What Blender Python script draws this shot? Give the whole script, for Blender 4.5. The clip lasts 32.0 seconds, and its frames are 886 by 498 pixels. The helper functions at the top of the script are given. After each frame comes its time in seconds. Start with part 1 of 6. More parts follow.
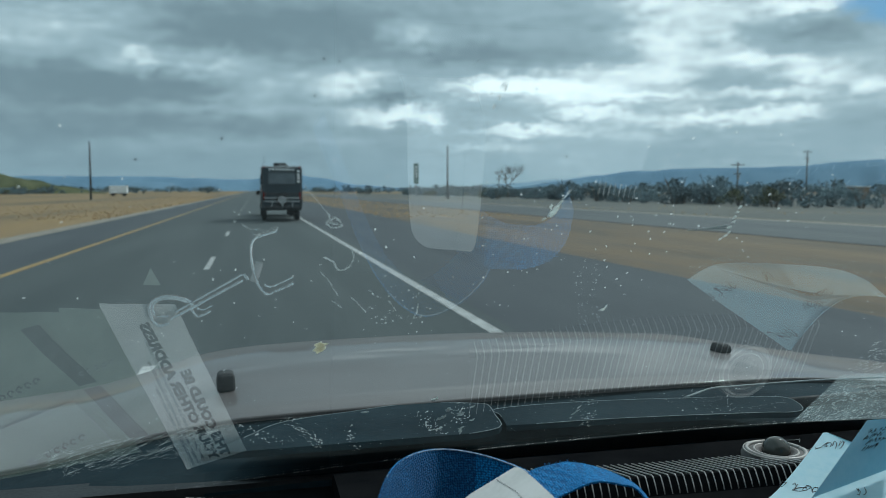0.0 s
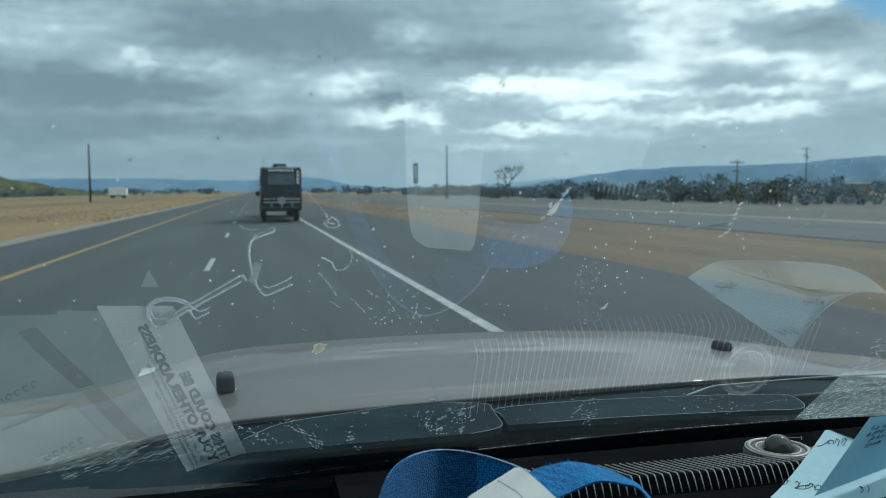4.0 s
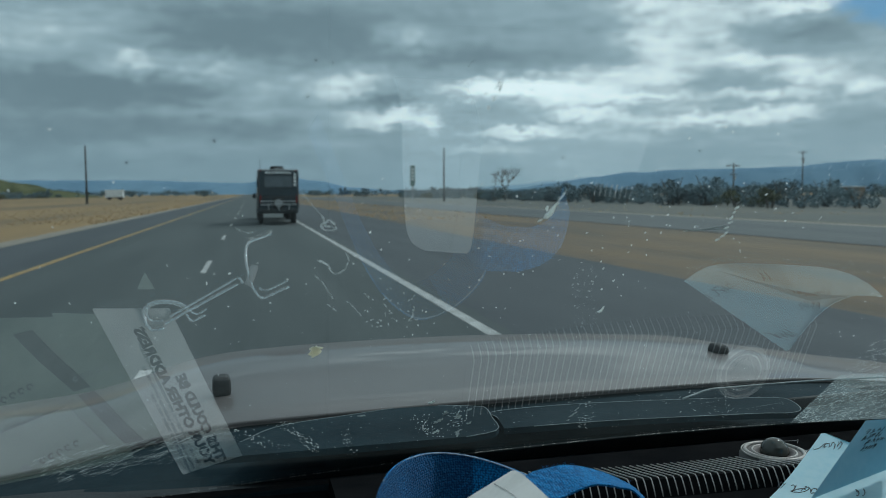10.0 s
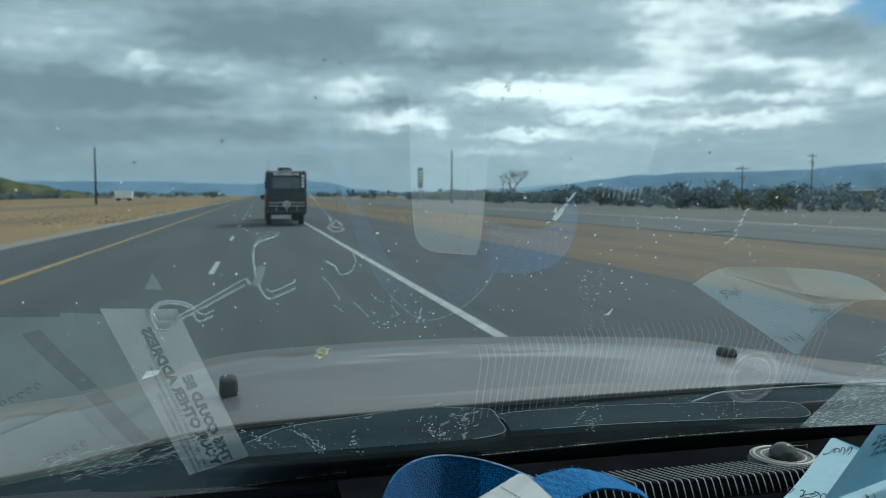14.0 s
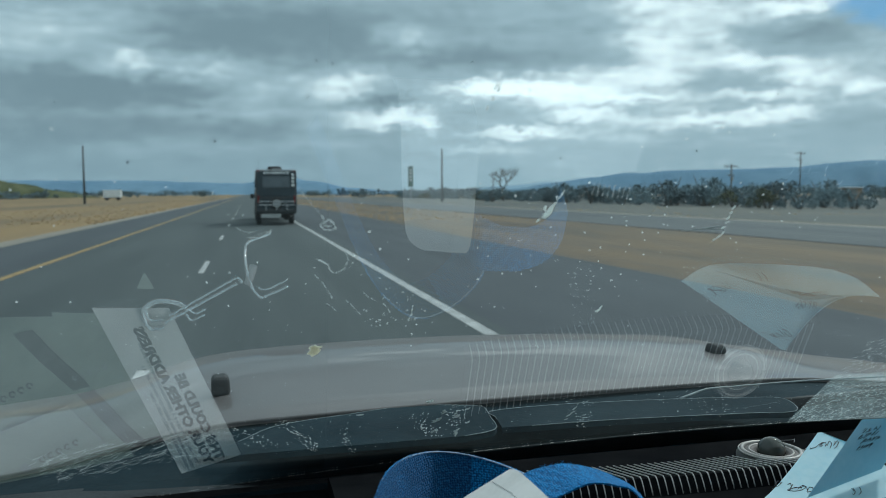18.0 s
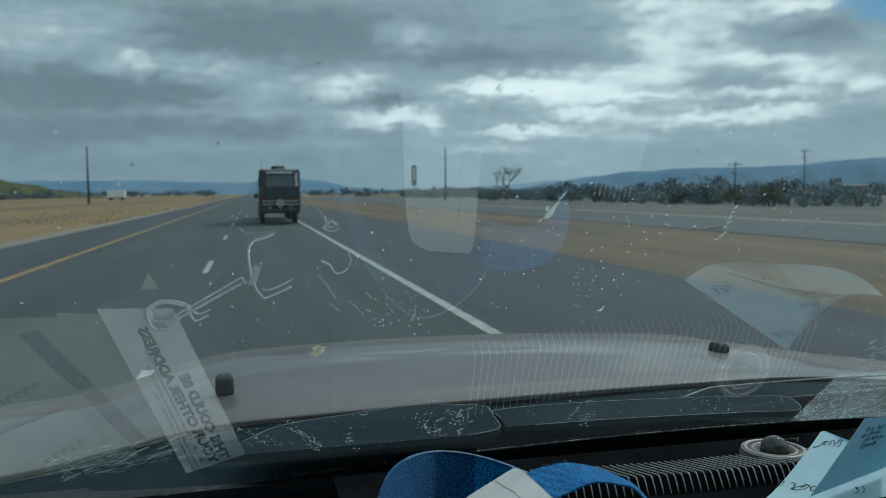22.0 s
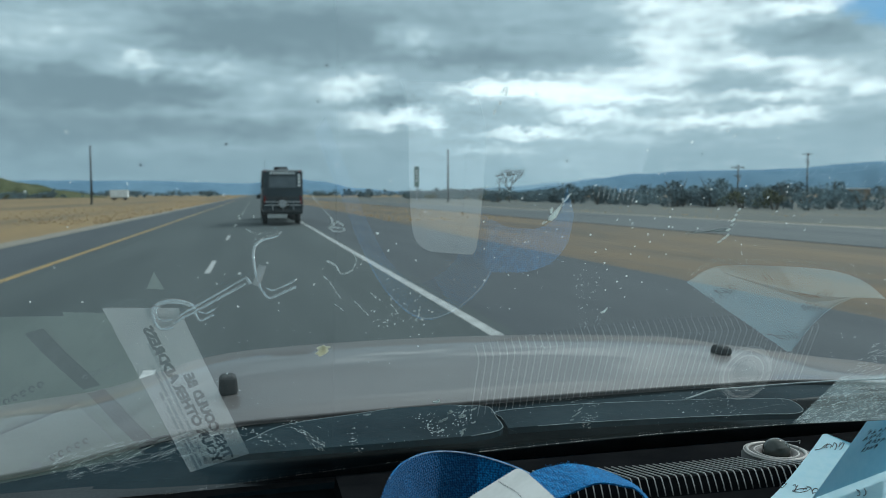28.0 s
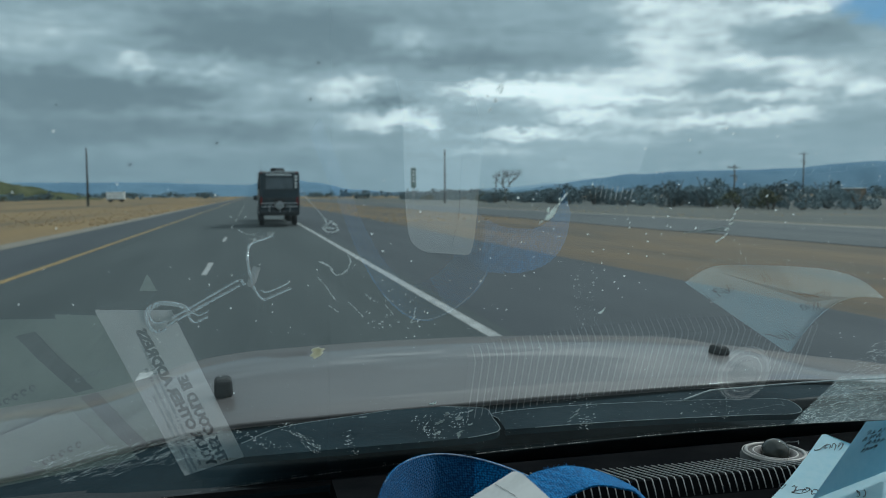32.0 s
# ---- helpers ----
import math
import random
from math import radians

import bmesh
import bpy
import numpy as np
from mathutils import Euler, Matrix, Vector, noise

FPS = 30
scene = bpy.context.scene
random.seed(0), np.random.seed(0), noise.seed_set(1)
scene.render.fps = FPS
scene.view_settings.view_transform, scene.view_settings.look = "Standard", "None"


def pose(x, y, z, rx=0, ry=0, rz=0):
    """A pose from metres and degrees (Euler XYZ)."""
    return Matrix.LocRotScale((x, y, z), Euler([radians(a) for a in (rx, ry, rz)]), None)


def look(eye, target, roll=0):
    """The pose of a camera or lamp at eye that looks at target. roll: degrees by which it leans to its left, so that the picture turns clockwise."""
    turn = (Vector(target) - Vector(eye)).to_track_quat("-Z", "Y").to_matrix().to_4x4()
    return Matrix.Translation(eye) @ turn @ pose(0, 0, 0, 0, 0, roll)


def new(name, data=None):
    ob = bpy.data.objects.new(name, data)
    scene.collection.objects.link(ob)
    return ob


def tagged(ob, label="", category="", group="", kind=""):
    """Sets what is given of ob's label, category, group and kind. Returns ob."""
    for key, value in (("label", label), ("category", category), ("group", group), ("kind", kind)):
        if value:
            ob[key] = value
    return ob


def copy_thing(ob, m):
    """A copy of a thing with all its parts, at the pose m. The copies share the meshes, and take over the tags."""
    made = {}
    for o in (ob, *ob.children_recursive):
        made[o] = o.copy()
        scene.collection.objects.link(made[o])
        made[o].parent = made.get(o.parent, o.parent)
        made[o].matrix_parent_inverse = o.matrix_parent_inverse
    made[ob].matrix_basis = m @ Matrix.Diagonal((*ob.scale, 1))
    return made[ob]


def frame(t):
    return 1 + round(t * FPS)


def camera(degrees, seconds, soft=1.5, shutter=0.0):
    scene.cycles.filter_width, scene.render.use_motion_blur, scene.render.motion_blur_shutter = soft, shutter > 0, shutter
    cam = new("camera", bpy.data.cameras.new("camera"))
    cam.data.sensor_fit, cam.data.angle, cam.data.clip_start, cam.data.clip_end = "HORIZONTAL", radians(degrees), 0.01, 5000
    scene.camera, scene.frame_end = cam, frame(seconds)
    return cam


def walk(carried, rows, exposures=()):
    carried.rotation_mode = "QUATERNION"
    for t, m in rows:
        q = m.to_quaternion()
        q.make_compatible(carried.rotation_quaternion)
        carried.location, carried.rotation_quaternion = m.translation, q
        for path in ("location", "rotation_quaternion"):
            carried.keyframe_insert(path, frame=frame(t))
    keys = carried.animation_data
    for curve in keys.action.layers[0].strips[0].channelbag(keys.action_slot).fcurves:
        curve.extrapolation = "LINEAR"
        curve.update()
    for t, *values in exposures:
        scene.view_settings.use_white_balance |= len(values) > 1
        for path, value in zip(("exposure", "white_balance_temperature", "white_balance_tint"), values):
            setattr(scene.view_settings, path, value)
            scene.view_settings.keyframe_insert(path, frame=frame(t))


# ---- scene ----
FOV = 58.7
cam = camera(FOV, 32.0, 0.6)
cam.data.dof.use_dof = True
cam.data.dof.focus_distance = 0.92
cam.data.dof.aperture_fstop = 10.5
ROWS = (  # seconds, place in metres, turn in degrees
    (0, -0.0008, -0.0022, 1.6003, 85.777, -0.045, -13.530),
    (0.5, 0.0000, 0.0011, 1.5991, 85.789, -0.036, -13.556),
    (1, 0.0003, -0.0033, 1.6014, 85.763, -0.141, -13.593),
    (1.5, 0.0014, 0.0020, 1.6005, 85.804, 0.211, -13.544),
    (2, -0.0003, -0.0019, 1.5998, 85.542, 0.125, -13.653),
    (2.5, 0.0002, -0.0012, 1.6003, 85.820, -0.058, -13.652),
    (3, -0.0004, -0.0030, 1.6004, 85.814, 0.054, -13.779),
    (3.5, 0.0009, 0.0020, 1.5999, 85.766, 0.258, -13.676),
    (5.5, 0.0001, -0.0031, 1.5997, 85.796, 0.358, -13.366),
    (6, 0.0003, 0.0010, 1.5998, 86.050, 0.087, -13.366),
    (6.5, 0.0003, -0.0021, 1.5998, 86.061, 0.136, -13.408),
    (7, -0.0003, -0.0025, 1.6000, 85.950, 0.197, -13.481),
    (7.5, -0.0004, -0.0017, 1.6001, 85.971, 0.118, -13.443),
    (8, -0.0003, -0.0023, 1.5997, 85.991, 0.100, -13.499),
    (8.5, 0.0003, 0.0008, 1.5996, 86.032, -0.053, -13.595),
    (9, -0.0000, -0.0014, 1.5998, 86.026, 0.106, -13.690),
    (9.5, 0.0031, 0.0044, 1.5991, 86.057, 0.195, -13.689),
    (10, 0.0010, 0.0011, 1.6001, 85.942, 0.266, -13.780),
    (10.5, 0.0001, -0.0011, 1.6003, 86.126, 0.173, -13.729),
    (11, 0.0001, -0.0018, 1.6000, 85.987, 0.278, -13.773),
    (11.5, 0.0011, 0.0023, 1.5998, 86.113, 0.241, -13.754),
    (12, -0.0007, -0.0016, 1.6000, 86.102, 0.232, -13.669),
    (12.5, 0.0003, -0.0005, 1.6007, 86.006, 0.024, -13.627),
    (13, -0.0000, 0.0000, 1.6000, 86.061, 0.000, -13.402),
    (13.5, -0.0015, -0.0043, 1.6008, 85.955, -0.056, -13.441),
    (14, 0.0014, 0.0031, 1.5996, 86.090, 0.054, -13.222),
    (14.5, -0.0007, -0.0028, 1.5999, 85.950, -0.085, -13.367),
    (16.5, -0.0002, -0.0000, 1.6006, 85.852, 0.139, -13.790),
    (17, 0.0002, 0.0011, 1.5996, 85.761, 0.304, -13.815),
    (17.5, 0.0004, -0.0015, 1.6006, 85.813, 0.319, -13.954),
    (18, -0.0003, -0.0019, 1.5997, 85.975, 0.222, -13.924),
    (18.5, 0.0017, 0.0002, 1.6004, 86.031, 0.214, -14.014),
    (19, 0.0000, -0.0003, 1.6005, 85.979, 0.302, -14.008),
    (19.5, -0.0001, -0.0018, 1.6006, 85.985, 0.392, -13.908),
    (20, 0.0011, 0.0003, 1.5993, 85.953, 0.377, -13.828),
    (20.5, 0.0013, 0.0007, 1.5999, 85.981, 0.194, -13.862),
    (21, -0.0000, -0.0009, 1.5999, 85.965, 0.313, -13.891),
    (21.5, 0.0004, 0.0022, 1.5998, 85.850, 0.415, -13.783),
    (22, -0.0001, -0.0040, 1.6008, 85.904, 0.402, -13.675),
    (22.5, 0.0010, 0.0012, 1.5999, 85.934, 0.116, -13.342),
    (23, -0.0002, 0.0004, 1.5997, 85.922, 0.119, -13.260),
    (23.5, -0.0005, -0.0034, 1.6001, 86.075, 0.085, -13.303),
    (24, 0.0008, 0.0005, 1.5999, 86.147, 0.223, -13.347),
    (24.5, -0.0006, -0.0013, 1.6000, 86.120, 0.370, -13.319),
    (25, -0.0005, -0.0013, 1.5997, 86.086, 0.190, -13.160),
    (25.5, 0.0007, 0.0002, 1.6000, 86.159, 0.155, -13.159),
    (27.5, 0.0002, -0.0011, 1.5993, 86.200, 0.170, -13.429),
    (28, -0.0025, -0.0070, 1.6008, 86.013, 0.124, -13.492),
    (28.5, 0.0006, -0.0007, 1.5997, 86.082, 0.184, -13.358),
    (29, -0.0011, -0.0031, 1.5997, 86.065, 0.266, -13.520),
    (29.5, -0.0002, -0.0044, 1.5999, 85.947, 0.289, -13.519),
    (30, 0.0006, -0.0014, 1.5989, 86.157, 0.416, -13.542),
    (30.5, 0.0003, -0.0023, 1.6000, 86.187, 0.242, -13.699),
    (31, -0.0021, -0.0034, 1.6000, 86.027, 0.405, -13.816),
    (31.5, -0.0010, -0.0030, 1.6001, 86.003, 0.287, -13.763),
    (32, 0.0001, -0.0009, 1.6000, 86.076, 0.308, -13.720),
)
walk(cam, [(t, pose(x, y, z, a, b, c)) for t, x, y, z, a, b, c in ROWS], [(0, -0.2), (3, -0.1), (5, -0.04), (6, 0.04), (7, 0.16), (8, 0.06), (9, -0.36), (10, -0.46), (11, -0.44), (12, -0.34), (13, -0.2), (14, -0.16), (17, -0.18), (18, -0.14), (19, -0.08), (20, -0.05), (21, -0.1), (22, -0.46), (23, -0.22), (24, -0.1), (25, -0.04), (28, -0.06), (29, -0.14), (30, 0.04), (31, -0.17), (32, -0.4)])


# ---------------------------------------------------------------- light
SUN_TURN, SUN_UP = 60.0, 45.0   # degrees: to the right of the road, above the ground


def link(tree, a, b):
    tree.links.new(a, b)


def maths(tree, op, a, b=None, c=None, clamp=False):
    n = tree.nodes.new("ShaderNodeMath")
    n.operation, n.use_clamp = op, clamp
    for i, v in enumerate((a, b, c)):
        if v is None:
            continue
        if isinstance(v, (int, float)):
            n.inputs[i].default_value = v
        else:
            link(tree, v, n.inputs[i])
    return n.outputs[0]


def mixed(tree, fac, a, b):
    n = tree.nodes.new("ShaderNodeMix")
    n.data_type = "RGBA"
    for sock, v in ((n.inputs["Factor"], fac), (n.inputs["A"], a), (n.inputs["B"], b)):
        if isinstance(v, (int, float)):
            sock.default_value = v
        elif isinstance(v, tuple):
            sock.default_value = (*v, 1)
        else:
            link(tree, v, sock)
    return n.outputs["Result"]


def noise_tex(tree, vector, scale, detail=5, rough=0.55, distort=0.0):
    n = tree.nodes.new("ShaderNodeTexNoise")
    n.inputs["Scale"].default_value, n.inputs["Detail"].default_value = scale, detail
    n.inputs["Roughness"].default_value, n.inputs["Distortion"].default_value = rough, distort
    if vector is not None:
        link(tree, vector, n.inputs["Vector"])
    return n.outputs["Fac"]


def ramp(tree, fac, low, high, a=0.0, b=1.0):
    n = tree.nodes.new("ShaderNodeMapRange")
    n.interpolation_type = "SMOOTHSTEP"
    for k, v in zip(("From Min", "From Max", "To Min", "To Max"), (low, high, a, b)):
        n.inputs[k].default_value = v
    link(tree, fac, n.inputs["Value"])
    return n.outputs["Result"]


world = bpy.data.worlds.new("cloudy_sky")
world.use_nodes = True
scene.world = world
wt = world.node_tree
wt.nodes.clear()
sky = wt.nodes.new("ShaderNodeTexSky")
sky.sky_type, sky.sun_disc = "NISHITA", False
sky.sun_elevation, sky.sun_rotation = radians(SUN_UP), radians(SUN_TURN)
geo = wt.nodes.new("ShaderNodeTexCoord")
sep = wt.nodes.new("ShaderNodeSeparateXYZ")
link(wt, geo.outputs["Generated"], sep.inputs[0])
# turn to the right of the road and height above the horizon, in degrees
turn = maths(wt, "MULTIPLY", maths(wt, "ARCTAN2", sep.outputs[0], sep.outputs[1]), 57.296)
rise = maths(wt, "MULTIPLY", maths(wt, "ARCSINE", sep.outputs[2]), 57.296)
low = maths(wt, "ADD", maths(wt, "MAXIMUM", sep.outputs[2], 0.0), 0.09)
flat = wt.nodes.new("ShaderNodeCombineXYZ")
link(wt, maths(wt, "DIVIDE", sep.outputs[0], low), flat.inputs[0])
link(wt, maths(wt, "DIVIDE", sep.outputs[1], low), flat.inputs[1])
decks = noise_tex(wt, flat.outputs[0], 0.55, 3, 0.42, 0.1)
angles = wt.nodes.new("ShaderNodeCombineXYZ")
link(wt, turn, angles.inputs[0])
link(wt, maths(wt, "MULTIPLY", rise, 1.9), angles.inputs[1])
puffs = noise_tex(wt, angles.outputs[0], 0.28, 5, 0.50, 0.3)
# shift by which the cloud edges are broken up
warp_a = maths(wt, "MULTIPLY", maths(wt, "SUBTRACT", noise_tex(wt, angles.outputs[0], 0.42, 8, 0.62), 0.5), 4.2)
warp_b = maths(wt, "MULTIPLY", maths(wt, "SUBTRACT", noise_tex(wt, angles.outputs[0], 0.60, 8, 0.64), 0.5), 2.2)
spot = wt.nodes.new("ShaderNodeCombineXYZ")
link(wt, maths(wt, "ADD", turn, warp_a), spot.inputs[0])
link(wt, maths(wt, "ADD", rise, warp_b), spot.inputs[1])
# bright rifts ahead and to the left of the road: turn, height, half width, half height, slope, how thin
RIFTS = (
    (-11.4, 10.7, 5.4, 2.21, 0, 0.39), (-14.6, 9.7, 3.1, 1.95, 0, 0.27), (-7.5, 8.7, 2.6, 0.98, -0.15, 0.51), (-2.7, 8.6, 3.3, 1.1, -0.1, 0.51),
    (1.2, 7.3, 3.1, 1.3, -0.15, 0.4), (6.8, 7.6, 3.3, 1.3, -0.12, 0.57), (11.2, 11, 2.4, 1.17, 0, 0.42), (17.0, 7.5, 4.6, 0.85, -0.05, 0.52),
    (22.5, 6.8, 4.6, 1.0, 0, 0.44), (9.6, 5.3, 5, 0.85, -0.12, 0.59), (12.8, 4.8, 1, 0.85, -0.3, 0.38), (19.1, 4.3, 4, 0.45, -0.02, 0.51),
    (5.5, 3.5, 3.5, 0.38, 0, 0.27), (16.5, 3.2, 3.5, 0.32, 0, 0.24), (-5.6, 3.2, 7.2, 0.51, 0, 0.18), (-0.3, 5.7, 7.2, 0.38, 0, 0.23),
)
# bright rifts to the right of the road
RIFTS_EAST = (
    (24.3, 5.5, 3.8, 0.41, 0, 0.38), (32.5, 4.9, 6.1, 0.45, 0, 0.38), (36.9, 5.3, 3.0, 0.36, 0, 0.3), (29.0, 9.9, 3.2, 2.2, 0.3, 0.38),
    (31.6, 12.2, 5.6, 1.2, 0.15, 0.34), (34.5, 8.7, 3.2, 0.57, 0.1, 0.3), (38.3, 7.7, 2.4, 0.89, 0, 0.41), (41.7, 6.7, 1.6, 0.57, 0, 0.34),
    (38.9, 12.0, 3.6, 0.57, 0, 0.38), (26.0, 8.0, 4.9, 0.73, 0.1, 0.34),
    (20.0, 7.4, 4.6, 0.5, 0.04, 0.30), (35.2, 6.6, 3.6, 0.4, 0.1, 0.34), (28.5, 6.6, 4.2, 0.4, 0.0, 0.30), (33.5, 9.9, 2.2, 0.9, 0.5, 0.26),
)
# thick banks
BANKS = (
    (4.4, 11.2, 9.3, 1.62, -0.12, -0.29), (16.9, 9.7, 10.9, 0.97, 0.02, -0.3), (-1, 11.6, 6.1, 1.22, -0.1, -0.19), (20.5, 11.5, 6.9, 0.73, 0, -0.13),
    (-12.8, 7.1, 7.7, 1.22, -0.05, -0.24), (-6.6, 6.8, 6.9, 0.89, -0.08, -0.21), (-13.2, 3.8, 6.5, 1.22, 0, -0.17), (9.6, 6.6, 4.5, 0.41, -0.08, -0.26),
    (0, 4.5, 10.5, 0.57, 0, -0.15), (15.7, 5.7, 3.6, 0.41, 0, -0.14), (36.9, 10.2, 4.5, 1.05, 0, -0.26), (32.8, 7, 4.9, 0.65, 0, -0.24),
    (40.2, 10.2, 2.8, 1.42, 0, -0.18), (41.7, 3.9, 3.6, 1.22, 0, -0.14), (31.8, 3.1, 7.3, 0.89, 0, -0.09),
    # bank centred out of view, added to darken the bonnet's reflection
    (-38, 16, 20, 14, 0, -0.26),
)
total = None
for a, e, wa, we, slope, amount in RIFTS + RIFTS_EAST + BANKS:
    m = wt.nodes.new("ShaderNodeMapping")
    m.vector_type = "TEXTURE"
    m.inputs["Location"].default_value = (a, e, 0)
    m.inputs["Rotation"].default_value = (0, 0, -math.atan(slope))
    m.inputs["Scale"].default_value = (wa, we, 1)
    link(wt, spot.outputs[0], m.inputs["Vector"])
    r = wt.nodes.new("ShaderNodeVectorMath")
    r.operation = "LENGTH"
    link(wt, m.outputs[0], r.inputs[0])
    v = ramp(wt, r.outputs["Value"], 0.0, 1.55, amount * 0.8, 0.0)
    total = v if total is None else maths(wt, "ADD", total, v)
thin = maths(wt, "ADD", maths(wt, "MULTIPLY", decks, 0.20), maths(wt, "MULTIPLY", puffs, 0.26))
fine_puffs = maths(wt, "MULTIPLY", maths(wt, "SUBTRACT", noise_tex(wt, angles.outputs[0], 0.80, 7, 0.60, 0.35), 0.5), 0.34)
thin = maths(wt, "ADD", thin, fine_puffs)
# broken decks overhead
overhead = wt.nodes.new("ShaderNodeVectorMath")
overhead.operation = "MULTIPLY"
link(wt, flat.outputs[0], overhead.inputs[0])
overhead.inputs[1].default_value = (0.9, 2.6, 1.0)
thin = maths(wt, "ADD", thin, maths(wt, "MULTIPLY", maths(wt, "SUBTRACT", noise_tex(wt, overhead.outputs[0], 1.0, 5, 0.6, 0.3), 0.5), ramp(wt, rise, 12.0, 16.5, 0.0, 1.3)))
# thin level streaks
streaks = wt.nodes.new("ShaderNodeCombineXYZ")
link(wt, maths(wt, "MULTIPLY", turn, 0.5), streaks.inputs[0])
link(wt, maths(wt, "MULTIPLY", rise, 3.6), streaks.inputs[1])
thin = maths(wt, "ADD", thin, maths(wt, "MULTIPLY", maths(wt, "SUBTRACT", noise_tex(wt, streaks.outputs[0], 0.40, 6, 0.60, 0.25), 0.5), 0.34))
thin = maths(wt, "ADD", maths(wt, "ADD", maths(wt, "SUBTRACT", thin, -0.17), maths(wt, "ADD", ramp(wt, rise, 13.2, 18.0, 0.0, 0.34), ramp(wt, turn, -8.0, 34.0, -0.13, 0.18))), total)
cloud_dark, cloud_mid, cloud_lit = (0.292, 0.390, 0.443), (0.536, 0.675, 0.742), (1.42, 1.50, 1.50)
shade = mixed(wt, ramp(wt, thin, 0.05, 0.60), cloud_dark, cloud_mid)
shade = mixed(wt, ramp(wt, thin, 0.50, 0.98), shade, cloud_lit)
# low air: paler and bluer towards the horizon
shade = mixed(wt, ramp(wt, rise, 5.6, 0.4, 0.0, 0.62), shade, (0.385, 0.53, 0.61))
# gap of open blue
gap = wt.nodes.new("ShaderNodeVectorMath")
gap.operation = "DISTANCE"
link(wt, spot.outputs[0], gap.inputs[0])
gap.inputs[1].default_value = (42.8, 13.7, 0)
clear_sky = wt.nodes.new("ShaderNodeVectorMath")
clear_sky.operation = "SCALE"
link(wt, sky.outputs[0], clear_sky.inputs[0])
clear_sky.inputs["Scale"].default_value = 0.09
shade = mixed(wt, ramp(wt, gap.outputs["Value"], 2.5, 4.0, 0.94, 0.0), shade, mixed(wt, 0.75, clear_sky.outputs[0], (0.18, 0.52, 0.88)))
back = wt.nodes.new("ShaderNodeBackground")
link(wt, shade, back.inputs[0])
back.inputs[1].default_value = 1.0
wo = wt.nodes.new("ShaderNodeOutputWorld")
link(wt, back.outputs[0], wo.inputs[0])

sun_data = bpy.data.lights.new("sun", "SUN")
sun_data.energy, sun_data.angle, sun_data.color = 2.3, radians(5.0), (1.0, 0.985, 0.95)
sun = new("sun", sun_data)
_a, _e = radians(SUN_TURN), radians(SUN_UP)
sun.matrix_basis = look((60 * math.sin(_a) * math.cos(_e), 60 * math.cos(_a) * math.cos(_e), 60 * math.sin(_e)), (0, 0, 0))


# ---------------------------------------------------------------- materials
def material(name, low_c, high_c, scale=4.0, rough=0.6, metal=0.0, bump=0.0, grain=60.0, stretch=(1, 1, 1),
             coat=0.0, spread=(0.35, 0.65), rough_var=0.08, spec=0.5, random_tint=0.0, bump_at=0.01):
    m = bpy.data.materials.new(name)
    m.use_nodes = True
    t = m.node_tree
    b = t.nodes["Principled BSDF"]
    tc = t.nodes.new("ShaderNodeTexCoord")
    mp = t.nodes.new("ShaderNodeMapping")
    mp.inputs["Scale"].default_value = stretch
    link(t, tc.outputs["Object"], mp.inputs["Vector"])
    big = noise_tex(t, mp.outputs[0], scale, 4, 0.6)
    fine = noise_tex(t, mp.outputs[0], grain, 3, 0.6)
    both = maths(t, "ADD", maths(t, "MULTIPLY", big, 0.72), maths(t, "MULTIPLY", fine, 0.28))
    fac = ramp(t, both, *spread)
    col = mixed(t, fac, low_c, high_c)
    if random_tint:
        info = t.nodes.new("ShaderNodeObjectInfo")
        dim = ramp(t, info.outputs["Random"], 0, 1, 1 - random_tint, 1 + random_tint)
        sc = t.nodes.new("ShaderNodeVectorMath")
        sc.operation = "SCALE"
        link(t, col, sc.inputs[0])
        link(t, dim, sc.inputs["Scale"])
        col = sc.outputs[0]
    link(t, col, b.inputs["Base Color"])
    link(t, ramp(t, fine, 0.3, 0.7, max(0.02, rough - rough_var), min(1, rough + rough_var)), b.inputs["Roughness"])
    b.inputs["Metallic"].default_value = metal
    b.inputs["Specular IOR Level"].default_value = spec
    b.inputs["Coat Weight"].default_value = coat
    b.inputs["Coat Roughness"].default_value = 0.04
    if bump:
        bp = t.nodes.new("ShaderNodeBump")
        bp.inputs["Strength"].default_value, bp.inputs["Distance"].default_value = bump, bump_at
        link(t, both, bp.inputs["Height"])
        link(t, bp.outputs[0], b.inputs["Normal"])
    return m


